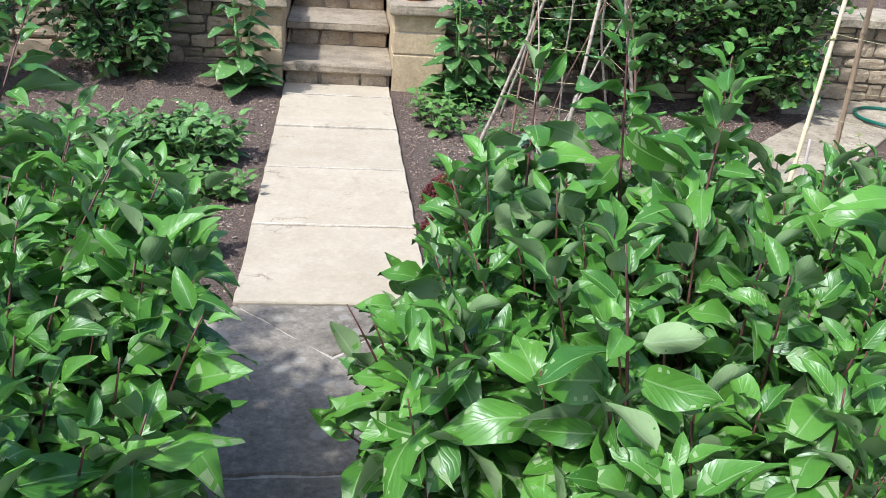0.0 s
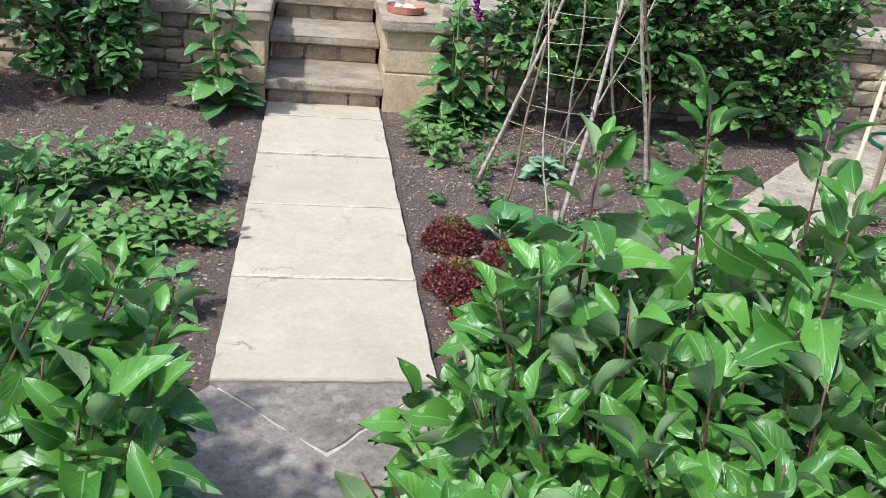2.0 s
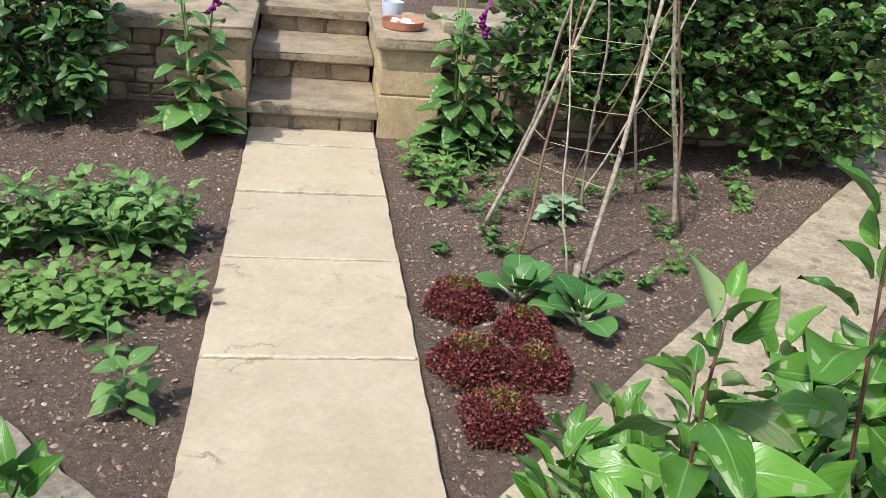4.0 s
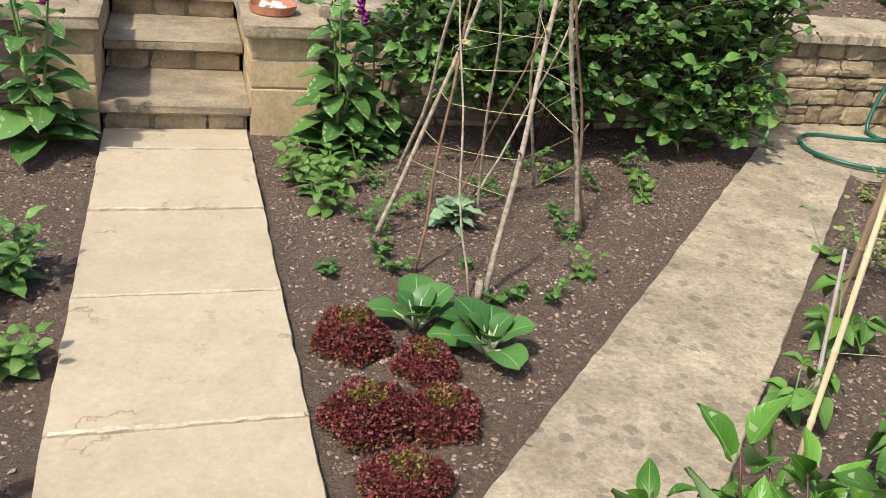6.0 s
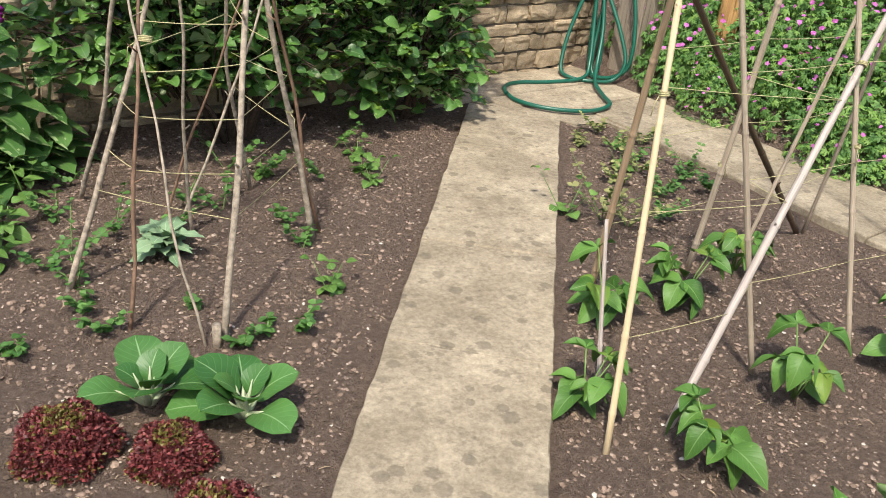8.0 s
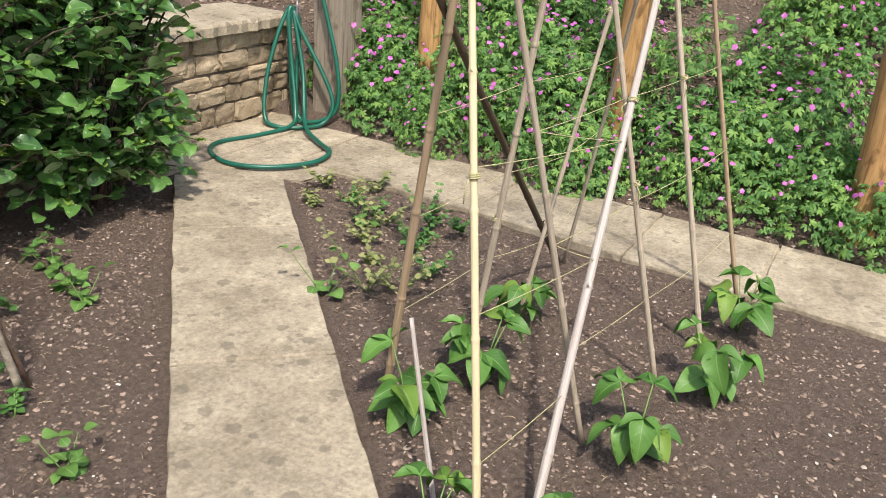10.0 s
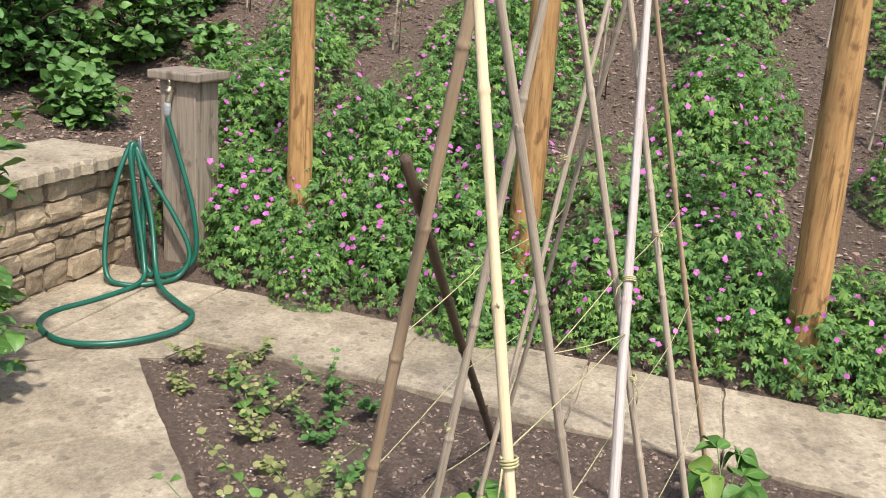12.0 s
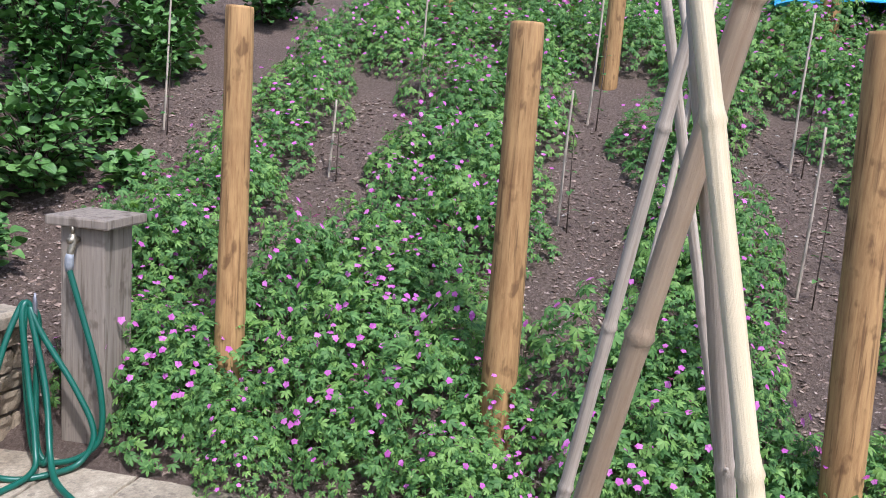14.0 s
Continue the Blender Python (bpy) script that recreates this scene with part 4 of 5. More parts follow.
right_shoots = shoot_fan(3, 1.17, 0.93, 0.84, 0.74, 205, 0.83) + [((0.95, 1.1), (0.87, 1.25, 1.07)), ((0.75, 1.1), (0.70, 1.22, 0.98)), ((0.95, 0.9), (0.98, 0.98, 1.0)), ((1.1, 1.2), (1.12, 1.30, 1.0)), ((0.6, 0.95), (0.58, 1.05, 0.84)), ((0.85, 1.2), (0.89, 1.58, 0.68)), ((1.0, 1.2), (1.12, 1.58, 0.69)), ((1.3, 1.2), (1.40, 1.52, 0.70)), ((1.5, 1.1), (1.62, 1.45, 0.74)), ((0.7, 1.2), (0.62, 1.50, 0.77)), ((0.7, 0.9), (0.31, 1.0, 0.30)), ((0.6, 0.7), (0.42, 0.62, 0.62)), ((0.6, 0.9), (0.42, 1.05, 0.55)), ((0.75, 0.5), (0.68, 0.56, 0.90)), ((1.25, 0.8), (1.3, 0.85, 1.02)), ((0.75, 1.1), (0.55, 1.12, 0.76)), ((0.7, 1.0), (0.49, 0.98, 0.68)), ((0.8, 1.2), (0.60, 1.26, 0.74)), ((0.75, 0.95), (0.52, 1.06, 0.80)), ((0.7, 0.85), (0.47, 0.86, 0.62)), ((0.75, 1.05), (0.44, 1.22, 0.52)), ((0.7, 0.7), (0.50, 0.74, 0.70))]
apple_bush(1.17, 0.93, 5, right_shoots, (0.5, 0.7, 1.2), "leafy young apple bush with red-brown upright shoots")
left_shoots = shoot_fan(9, -0.56, 0.66, 0.70, 0.84, 140, 0.84) + [((-0.2, 0.9), (0.06, 1.04, 0.64)), ((-0.2, 1.0), (0.03, 1.20, 0.62)), ((-0.3, 1.1), (-0.06, 1.32, 0.68)), ((-0.2, 0.8), (0.07, 0.94, 0.72)), ((-0.3, 1.0), (-0.10, 1.16, 0.77)), ((-0.3, 1.0), (0.04, 1.12, 0.50)), ((-0.2, 1.0), (0.06, 1.12, 0.74)), ((-0.3, 1.2), (-0.03, 1.34, 0.68)), ((-0.5, 1.2), (-0.22, 1.58, 0.66)), ((-0.5, 1.0), (-0.36, 1.60, 0.97)), ((-0.4, 0.8), (-0.08, 1.10, 0.80)), ((-0.4, 1.0), (-0.25, 1.42, 0.74)), ((-0.2, 0.7), (0.08, 0.92, 0.66)), ((-0.3, 0.5), (-0.10, 0.42, 0.80)), ((-0.1, 0.8), (0.10, 0.75, 0.5)), ((-0.4, 1.2), (-0.10, 1.42, 0.62)), ((-0.5, 1.3), (-0.30, 1.66, 0.72)), ((-0.3, 1.0), (-0.02, 1.24, 0.74))]
apple_bush(-0.56, 0.64, 8, left_shoots, (0.0, 0.5, 1.2), "leafy young apple bush beside the flagstones")


def shrub(name, at, size, n_shoots, leaf_l, leaf_w, mats, label, category, seed, z_floor=0.0, leaf_gap=0.03, group="", fruit=0, skew=(0, 0), hang=0.3, top_bright=None, wood_mat=None, back=None):
    """A rounded bush of many twigs with leaves; size: half width, half depth, height."""
    r = random.Random(seed)
    ob = thing(name, at, label, category, group)
    shapes = [leaf_shape(leaf_l, leaf_w, 6, 0.3, 0.40, 0.5, 0.06, full=0.62), leaf_shape(leaf_l * 0.85, leaf_w, 6, 0.5, 0.6, 0.5, 0.05, twist=0.5, full=0.62), leaf_shape(leaf_l * 1.1, leaf_w * 0.85, 6, 0.12, 0.2, 0.48, 0.06, twist=-0.4, full=0.62)]
    leaves, wood, extra, tips = Batch(), Batch(), Batch(), []
    sx, sy, sz = size
    for k in range(n_shoots):
        a, u = r.uniform(0, 2 * math.pi), (k + r.random()) / n_shoots
        q = r.random() ** 0.3
        c = math.sin(math.pi * (0.14 + 0.78 * u)) ** 0.45
        lump = 0.80 + 0.45 * noise.noise((math.cos(a) * 1.9 + seed, math.sin(a) * 1.9, u * 3.1))
        tip = Vector((math.cos(a) * c * sx * q * lump, math.sin(a) * c * sy * q * lump, z_floor + (sz - z_floor) * u * (0.85 + 0.2 * lump)))
        if back is not None:
            tip.y = min(tip.y + 0.55 * sy * (u - 0.35), back - r.uniform(0, 0.06))
        base = Vector((skew[0] + tip.x * 0.55, skew[1] + tip.y * 0.25, max(0.05, tip.z * 0.62)))
        pts = [base.lerp(tip, t) + Vector((0, 0, 0.05 * sz * math.sin(math.pi * t))) for t in (0, 0.25, 0.5, 0.75, 1)]
        if k % 45 == 0:
            wood.tube([Vector((skew[0] + tip.x * 0.12, skew[1], 0)), base * 0.55, base], [0.014, 0.010, 0.005], 6)
        wood.tube(pts, [0.005, 0.0045, 0.004, 0.003, 0.0018], 5)
        L = (tip - base).length
        ang = r.uniform(0, 6)
        m = max(8, int(L * 0.9 / leaf_gap))
        for i in range(m):
            t = 0.1 + 0.9 * i / m
            j = min(3, int(t * 4))
            p = pts[j].lerp(pts[j + 1], t * 4 - j)
            ang += 2.4
            out = Vector((math.cos(ang), math.sin(ang), r.uniform(-hang, 0.6))) + (tip - base).normalized() * 0.5
            leaves.add(r.choice(shapes), aim(p + Vector((r.gauss(0, 0.035), r.gauss(0, 0.035), r.gauss(0, 0.035))), out, (r.uniform(-0.6, 0.6), r.uniform(-0.6, 0.6), 1), r.uniform(0.6, 1.2), r.uniform(-0.9, 0.9)))
        tips.append((tip, (tip - base).normalized()))
    part("branch_wood", wood.mesh("branch_wood", [wood_mat or bark]), ob, "brown branch wood")
    part("crown", leaves.mesh("crown", mats), ob)
    if top_bright:
        for tip, way in r.sample(tips, min(len(tips), top_bright)):
            for k in range(5):
                w = way + Vector((r.uniform(-1, 1), r.uniform(-1, 1), r.uniform(0, 1)))
                extra.add(shapes[1], aim(tip, w, (0, 0, 1), r.uniform(0.35, 0.6)))
        part("new_growth", extra.mesh("new_growth", [fresh_top, fresh_top]), ob, "bright yellow-green shoot tips")["kind"] = "stuff"
    for tip, way in r.sample(tips, min(len(tips), fruit)):
        bm = bmesh.new()
        bmesh.ops.create_icosphere(bm, subdivisions=2, radius=0.013)
        f = part("fruit", bm, ob, "small unripe green fruit", [fruit_green])
        f.matrix_basis = Matrix.Translation(tip + Vector((0, 0, -0.02)))
    return ob


shrub("fruit_bush", (1.98, 4.60, 0), (1.22, 0.46, 1.45), 440, 0.084, 0.056, [shrub_top, apple_under], "large glossy dark green fruit bush trained along the wall", "bush", 21, 0.30, 0.03, fruit=30, top_bright=150, hang=0.25, back=0.30)
shrub("fruit_bush", (2.86, 4.58, 0), (0.60, 0.40, 1.2), 220, 0.086, 0.056, [shrub_top, apple_under], "glossy green fruit bush against the wall", "bush", 23, 0.10, 0.03, top_bright=90, hang=0.25, back=0.32, fruit=10)
shrub("wall_shrub", (-0.90, 4.66, 0.05), (0.50, 0.24, 1.0), 170, 0.10, 0.044, [dark_top, apple_under], "dark green leafy shrub against the stone wall", "bush", 31, 0.06, 0.034, back=0.22, hang=0.8)
shrub("wall_shrub", (-1.72, 4.35, 0.02), (0.46, 0.30, 0.9), 120, 0.09, 0.04, [dark_top, apple_under], "dark green leafy shrub against the stone wall", "bush", 32, 0.03, 0.034, back=0.4)
shrub("wall_shrub", (-2.5, 4.45, 0.02), (0.5, 0.30, 0.9), 90, 0.09, 0.04, [dark_top, apple_under], "dark green leafy shrub against the stone wall", "bush", 33, 0.03, 0.036, back=0.4)


def rosette(b, r, n, l, w, at=(0, 0, 0), lift=(0.2, 1.0), mat=0, stalk=0.0, droop=0.5, fold=0.2, size=(0.8, 1.1), wave=0.03):
    shapes = [leaf_shape(l, w, 5, fold, droop, 0.5, wave, stalk), leaf_shape(l, w * 1.1, 5, fold * 0.6, droop * 1.3, 0.45, wave, stalk)]
    for k in range(n):
        a = 2.4 * k + r.uniform(-0.3, 0.3)
        up = lift[0] + (lift[1] - lift[0]) * k / max(1, n - 1)
        b.add(r.choice(shapes), aim(at, (math.cos(a), math.sin(a), up), (0, 0, 1), r.uniform(*size), r.uniform(-0.25, 0.25)), mat)


def leafy_stems(name, at, label, category, group, seed, stems, height, leaf_l, leaf_w, mats, spread=0.35, pair=4, stem_mat=None, stem_r=0.004, droop=0.5, leaves_per=2, wave=0.04, up=(0.0, 0.5)):
    """A bed plant: stems with leaves in tiers."""
    r = random.Random(seed)
    z = ground_z(at[0], at[1])
    ob = thing(name, (at[0], at[1], z), label, category, group, turn=r.uniform(0, 360))
    shapes = [leaf_shape(leaf_l, leaf_w, 5, 0.2, droop, 0.42, wave), leaf_shape(leaf_l * 0.9, leaf_w, 5, 0.3, droop * 1.3, 0.42, wave), leaf_shape(leaf_l * 1.05, leaf_w * 0.9, 5, 0.1, droop * 0.6, 0.4, wave)]
    lv = Batch()
    for s in range(stems):
        a = 2 * math.pi * s / max(1, stems) + r.uniform(-0.4, 0.4)
        lean = spread * (r.uniform(0.5, 1.1) if stems > 1 else 0.15)
        h = height * r.uniform(0.75, 1.05)
        pts = [Vector((math.cos(a) * lean * h * t, math.sin(a) * lean * h * t, h * t - 0.01)) for t in (0, 0.35, 0.7, 1)]
        wb = Batch()
        wb.tube(pts, [stem_r, stem_r * 0.9, stem_r * 0.75, stem_r * 0.5], 6)
        part("stem", wb.mesh("stem", [stem_mat or green_stem]), ob)
        ang = r.uniform(0, 6)
        for k in range(pair):
            t = 0.25 + 0.75 * k / max(1, pair - 1)
            p = Vector((math.cos(a) * lean * h * t, math.sin(a) * lean * h * t, h * t - 0.01))
            ang += 1.57 + r.uniform(-0.3, 0.3)
            for m in range(leaves_per):
                aa = ang + 2 * math.pi * m / leaves_per + r.uniform(-0.3, 0.3)
                w = Vector((math.cos(aa), math.sin(aa), r.uniform(*up) + 0.35 * t))
                lv.add(r.choice(shapes), aim(p + w * 0.012, w, (r.uniform(-0.2, 0.2), r.uniform(-0.2, 0.2), 1), r.uniform(0.7, 1.1) * (1.05 - 0.35 * t), r.uniform(-0.4, 0.4)))
    part("leaves", lv.mesh("leaves", mats), ob)
    return ob


# west bed: potatoes, herbs and a sunflower
for i, (x, y) in enumerate([(-0.86, 3.34), (-0.70, 3.33), (-0.56, 3.45), (-0.33, 3.32), (-0.20, 3.42), (-0.46, 3.56), (-1.05, 3.40), (-1.25, 3.30), (-0.32, 3.50)]):
    leafy_stems("potato_plant", (x, y), "bushy potato plant in the soil bed", "plant", "row of potato plants", 100 + i, 7, 0.20, 0.125, 0.058, [potato_top, apple_under], 0.62, 4, leaves_per=2, wave=0.10, up=(0.1, 0.9))
for i, (x, y) in enumerate([(-0.75, 3.02), (-0.55, 3.00), (-0.40, 3.02), (-0.25, 2.99), (-0.12, 2.95), (-0.34, 2.82), (-0.50, 2.86), (-0.92, 3.02), (-0.68, 2.90), (-1.1, 2.95)]):
    leafy_stems("herb_plant", (x, y), "low light green leafy plant in the soil bed", "plant", "row of leafy plants", 130 + i, 5, 0.11, 0.080, 0.060, [seedling_top, apple_under], 0.8, 3, leaves_per=3)
leafy_stems("sunflower_seedling", (-0.15, 2.395), "young sunflower seedling with broad pale leaves", "plant", "", 150, 1, 0.19, 0.115, 0.075, [potato_top, apple_under], 0.3, 6, leaves_per=2)
leafy_stems("sunflower_seedling", (-0.24, 2.66), "young sunflower seedling with broad pale leaves", "plant", "", 151, 1, 0.14, 0.08, 0.05, [herb_top, apple_under], 0.3, 5, leaves_per=2)

# east bed
for i, (x, y) in enumerate([(0.80, 4.38), (0.845, 4.08), (0.95, 4.13), (0.875, 3.95), (1.08, 4.40), (0.78, 4.22), (0.93, 4.28)]):
    leafy_stems("sunflower_seedling", (x, y), "light green seedling with paired toothed leaves by the pier", "plant", "seedlings by the pier", 160 + i, 2, 0.14, 0.090, 0.056, [seedling_top, apple_under], 0.35, 4, leaves_per=2)


def foxglove(x, y, seed, height, spikes, label):
    r = random.Random(seed)
    ob = thing("foxglove", (x, y, ground_z(x, y)), label, "plant", "foxgloves")
    lv = Batch()
    rosette(lv, r, 11, 0.22, 0.125, (0, 0, 0.02), (0.25, 1.4), 0, 0.03, 0.5)
    for s in range(3):
        a = 2.1 * s + r.uniform(-0.3, 0.3)
        h = height * r.uniform(0.75, 1.0)
        pts = [Vector((math.cos(a) * 0.10 * t, math.sin(a) * 0.10 * t, h * t)) for t in (0, 0.3, 0.6, 1)]
        wb = Batch()
        wb.tube(pts, [0.008, 0.007, 0.005, 0.003], 7)
        part("stem", wb.mesh("stem", [green_stem]), ob)
        n = int(h / 0.055)
        big = leaf_shape(0.17, 0.105, 8, 0.25, 0.75, 0.52, 0.07, 0.03, full=0.6, cols=2)
        for k in range(n):
            t = 0.1 + 0.72 * k / n
            aa = 2.4 * k + s
            p = Vector((math.cos(a) * 0.10 * t, math.sin(a) * 0.10 * t, h * t))
            lv.add(big, aim(p, (math.cos(aa), math.sin(aa), 0.6), (0, 0, 1), (1.15 - 0.75 * t) * r.uniform(0.85, 1.15), r.uniform(-0.3, 0.3)))
        if s < spikes:
            for k in range(9):
                fl = Batch()
                t = 0.78 + 0.2 * k / 9
                p = Vector((math.cos(a) * 0.10 * t, math.sin(a) * 0.10 * t, h * t))
                aa = r.uniform(-2.6, -0.4)
                w = Vector((math.cos(aa), math.sin(aa), -0.7)).normalized()
                fl.tube([p, p + w * 0.012, p + w * 0.032, p + w * 0.042], [0.003, 0.008, 0.010, 0.014], 7)
                part("flower", fl.mesh("flower", [petal_purple]), ob, "hanging purple bell flower")
    part("leaves", lv.mesh("leaves", [herb_top, apple_under]), ob)


foxglove(1.02, 4.56, 1, 0.90, 1, "tall foxglove with broad dark leaves and purple bells")
foxglove(1.22, 4.68, 4, 0.62, 0, "leafy foxglove beside the pier")
foxglove(-0.22, 4.53, 2, 0.92, 1, "tall foxglove with broad leaves and purple bells")

# red lettuces
def lettuce(x, y, seed, rad):
    r = random.Random(seed)
    ob = thing("red_lettuce", (x, y, ground_z(x, y)), "frilly dark red lettuce with a greenish heart", "lettuce", "red lettuces")
    b = Batch()
    shapes = [leaf_shape(0.016, 0.014, 3, 0.5, 0.3, 0.6, 0.2, lobes=2, both=False), leaf_shape(0.013, 0.012, 3, -0.3, -0.2, 0.6, 0.25, lobes=1, both=False), leaf_shape(0.019, 0.012, 3, 0.2, 0.6, 0.6, 0.25, lobes=2, both=False)]
    core = []
    for k in range(4600):
        v = r.uniform(0.02, 1) ** 0.8
        a = r.uniform(0, 2 * math.pi)
        c = math.sqrt(1 - v * v)
        lump = 1 + 0.12 * math.sin(5 * a + seed) * c + r.uniform(-0.14, 0.05)
        p = Vector((math.cos(a) * c, math.sin(a) * c, v * 0.92 + 0.05)) * rad * lump
        w = p.normalized() + Vector((r.uniform(-0.9, 0.9), r.uniform(-0.9, 0.9), r.uniform(-0.3, 0.9)))
        heart = v > 0.90 and r.random() < 0.55 or r.random() < (0.22 if v < 0.3 else 0.05)
        b.add(shapes[k % 3], aim(p * 0.90, w, (r.uniform(-1, 1), r.uniform(-1, 1), 0.4), r.uniform(0.45, 0.85)), 2 if heart else 0)
    part("frilled_leaves", b.mesh("frilled_leaves", [lettuce_red, lettuce_red, lettuce_heart, lettuce_heart]), ob)
    inner = bmesh.new()
    bmesh.ops.create_icosphere(inner, subdivisions=2, radius=rad * 0.74)
    for v in inner.verts:
        v.co.z = max(0.0, v.co.z) * 0.95 + 0.01
        v.co *= 1 + 0.1 * noise.noise(v.co * 30)
    part("heart", inner, ob, "", [lettuce_red])


for i, (x, y, q) in enumerate([(0.795, 2.97, 0.120), (0.985, 2.83, 0.098), (0.77, 2.60, 0.122), (0.97, 2.59, 0.112), (0.81, 2.34, 0.115)]):
    lettuce(x, y, 60 + i, q)


def pak_choi(x, y, seed, turn):
    r = random.Random(seed)
    ob = thing("pak_choi", (x, y, ground_z(x, y)), "pak choi with broad glossy dark green leaves and pale ribs", "vegetable", "pak choi plants", turn=turn)
    rib = plain("pale_rib", (0.40, 0.46, 0.29), 0.5, 0.1, 40)
    for k in range(9):
        a = 2.4 * k + r.uniform(-0.2, 0.2)
        l = r.uniform(0.115, 0.145) * (1 if k < 6 else 0.7)
        b = Batch()
        way = Vector((math.cos(a), math.sin(a), (0.55, 0.8, 1.1, 1.4, 1.8, 2.2, 2.8, 3.5, 4.5)[k]))
        n = way.normalized()
        b.add(leaf_shape(l, l * 0.86, 10, 0.22, 0.50, 0.58, 0.03, full=0.42, cols=3), aim(n * 0.055, way, (0, 0, 1), 1, r.uniform(-0.25, 0.25)))
        b.tube([(0, 0, -0.005), n * 0.03, n * 0.07, n * 0.10], [0.011, 0.009, 0.004, 0.001], 7, 2)
        part("leaf", b.mesh("leaf", [pak_top, bean_top, rib]), ob)


pak_choi(1.02, 3.06, 1, 40)
pak_choi(1.20, 2.90, 2, 150)

ob = thing("poppy_plant", (1.345, 3.77, ground_z(1.345, 3.77)), "grey-green poppy plant with ragged leaves", "plant")
b = Batch()
r = random.Random(4)
sh = [leaf_shape(0.13, 0.055, 8, 0.15, 0.6, 0.5, 0.12, lobes=4), leaf_shape(0.10, 0.05, 8, 0.25, 0.4, 0.5, 0.12, lobes=3)]
for k in range(26):
    a = 2.4 * k
    b.add(sh[k % 2], aim((0, 0, 0.02 + 0.002 * k), (math.cos(a), math.sin(a), 0.25 + 0.05 * k), (0, 0, 1), r.uniform(0.7, 1.05), r.uniform(-0.4, 0.4)))
part("leaves", b.mesh("leaves", [grey_leaf, grey_leaf]), ob)

# bean plants round the canes
def bean(x, y, seed, size=1.0):
    r = random.Random(seed)
    ob = thing("bean_plant", (x, y, ground_z(x, y)), "young bean plant with broad heart-shaped green leaves", "plant", "bean plants", turn=r.uniform(0, 360))
    shapes = [leaf_shape(0.115, 0.078, 8, 0.30, 0.55, wave=0.05, keen=True, cols=2), leaf_shape(0.10, 0.07, 8, 0.45, 0.9, wave=0.07, keen=True, cols=2), leaf_shape(0.085, 0.05, 8, 0.7, 0.3, wave=0.05, keen=True, cols=2)]
    n = 0
    for s in range(7):
        a = 2 * math.pi * s / 7 + r.uniform(-0.5, 0.5)
        h = size * r.uniform(0.05, 0.19)
        tip = Vector((math.cos(a) * h * 0.45, math.sin(a) * h * 0.45, h))
        b = Batch()
        b.tube([(0, 0, -0.01), tip * 0.5 + Vector((0, 0, 0.015)), tip], [0.0032, 0.0025, 0.0018], 6)
        part("stalk", b.mesh("stalk", [green_stem]), ob)
        for m, da in enumerate((0, 1.3, -1.3)):
            lf = Batch()
            w = Vector((math.cos(a + da), math.sin(a + da), r.uniform(-0.25, 0.35)))
            lf.add(r.choice(shapes), aim(tip, w, (r.uniform(-0.3, 0.3), r.uniform(-0.3, 0.3), 1), size * r.uniform(0.7, 1.05) * (1 if m == 0 else 0.85), r.uniform(-0.4, 0.4)))
            part("leaf", lf.mesh("leaf", [fresh_top if s == 0 and m else bean_top, bean_top]), ob)


for i, (x, y, q) in enumerate([(1.985, 2.49, 0.95), (2.09, 2.15, 1.15), (2.55, 2.20, 1.05), (2.99, 2.11, 1.1), (3.46, 2.12, 1.1), (2.36, 2.77, 1.1), (2.68, 2.71, 1.1), (3.07, 2.77, 1.0), (2.45, 1.62, 0.8), (3.0, 1.2, 0.9)]):
    bean(x, y, 200 + i, q)


def pea(x, y, seed, height=0.10, mats=None, name="pea_seedling", label="small pea seedling in the soil", category="seedling", tall=3, wide=0.02):
    r = random.Random(seed)
    ob = thing(name, (x, y, ground_z(x, y)), label, category, "pea seedlings" if name == "pea_seedling" else "", turn=r.uniform(0, 360))
    lv = Batch()
    s1 = leaf_shape(0.034, 0.028, 3, 0.2, 0.3, 0.5)
    for s in range(tall):
        a = r.uniform(0, 6.28)
        h = height * r.uniform(0.6, 1.1)
        e = Vector((math.cos(a) * h * 0.95, math.sin(a) * h * 0.95, h * 0.9))
        w = Batch()
        w.tube([(0, 0, -0.01), e * 0.5 + Vector((0, 0, 0.01)), e], [0.002, 0.0017, 0.001], 5)
        part("stem", w.mesh("stem", [green_stem]), ob)
        for k in range(5):
            t = 0.3 + 0.7 * k / 4
            for q in (0, 1):
                aa = a + 1.57 + 3.14 * q + r.uniform(-0.7, 0.7) + k
                lv.add(s1, aim(e * t, (math.cos(aa), math.sin(aa), r.uniform(-0.1, 0.8)), (r.uniform(-0.4, 0.4), r.uniform(-0.4, 0.4), 1), r.uniform(0.5, 1.0), r.uniform(-0.5, 0.5)))
    part("leaves", lv.mesh("leaves", mats or [herb_top, bean_top]), ob)


for i, (x, y, h) in enumerate([(1.087, 3.897, 0.14), (1.02, 3.54, 0.07), (1.03, 3.42, 0.08), (1.33, 3.19, 0.06), (1.415, 3.19, 0.06), (1.50, 3.17, 0.07), (2.34, 4.38, 0.14), (1.92, 4.24, 0.12), (1.646, 3.99, 0.14), (1.25, 3.98, 0.13), (0.80, 3.42, 0.05), (1.77, 3.62, 0.07), (1.82, 3.82, 0.08), (2.14, 4.10, 0.16), (1.30, 3.44, 0.04), (1.24, 4.45, 0.2), (1.83, 4.36, 0.2), (1.04, 3.68, 0.12), (1.45, 3.95, 0.12), (1.55, 4.1, 0.1), (1.0, 3.85, 0.1), (1.12, 4.15, 0.12)]):
    pea(x, y, 300 + i, h)
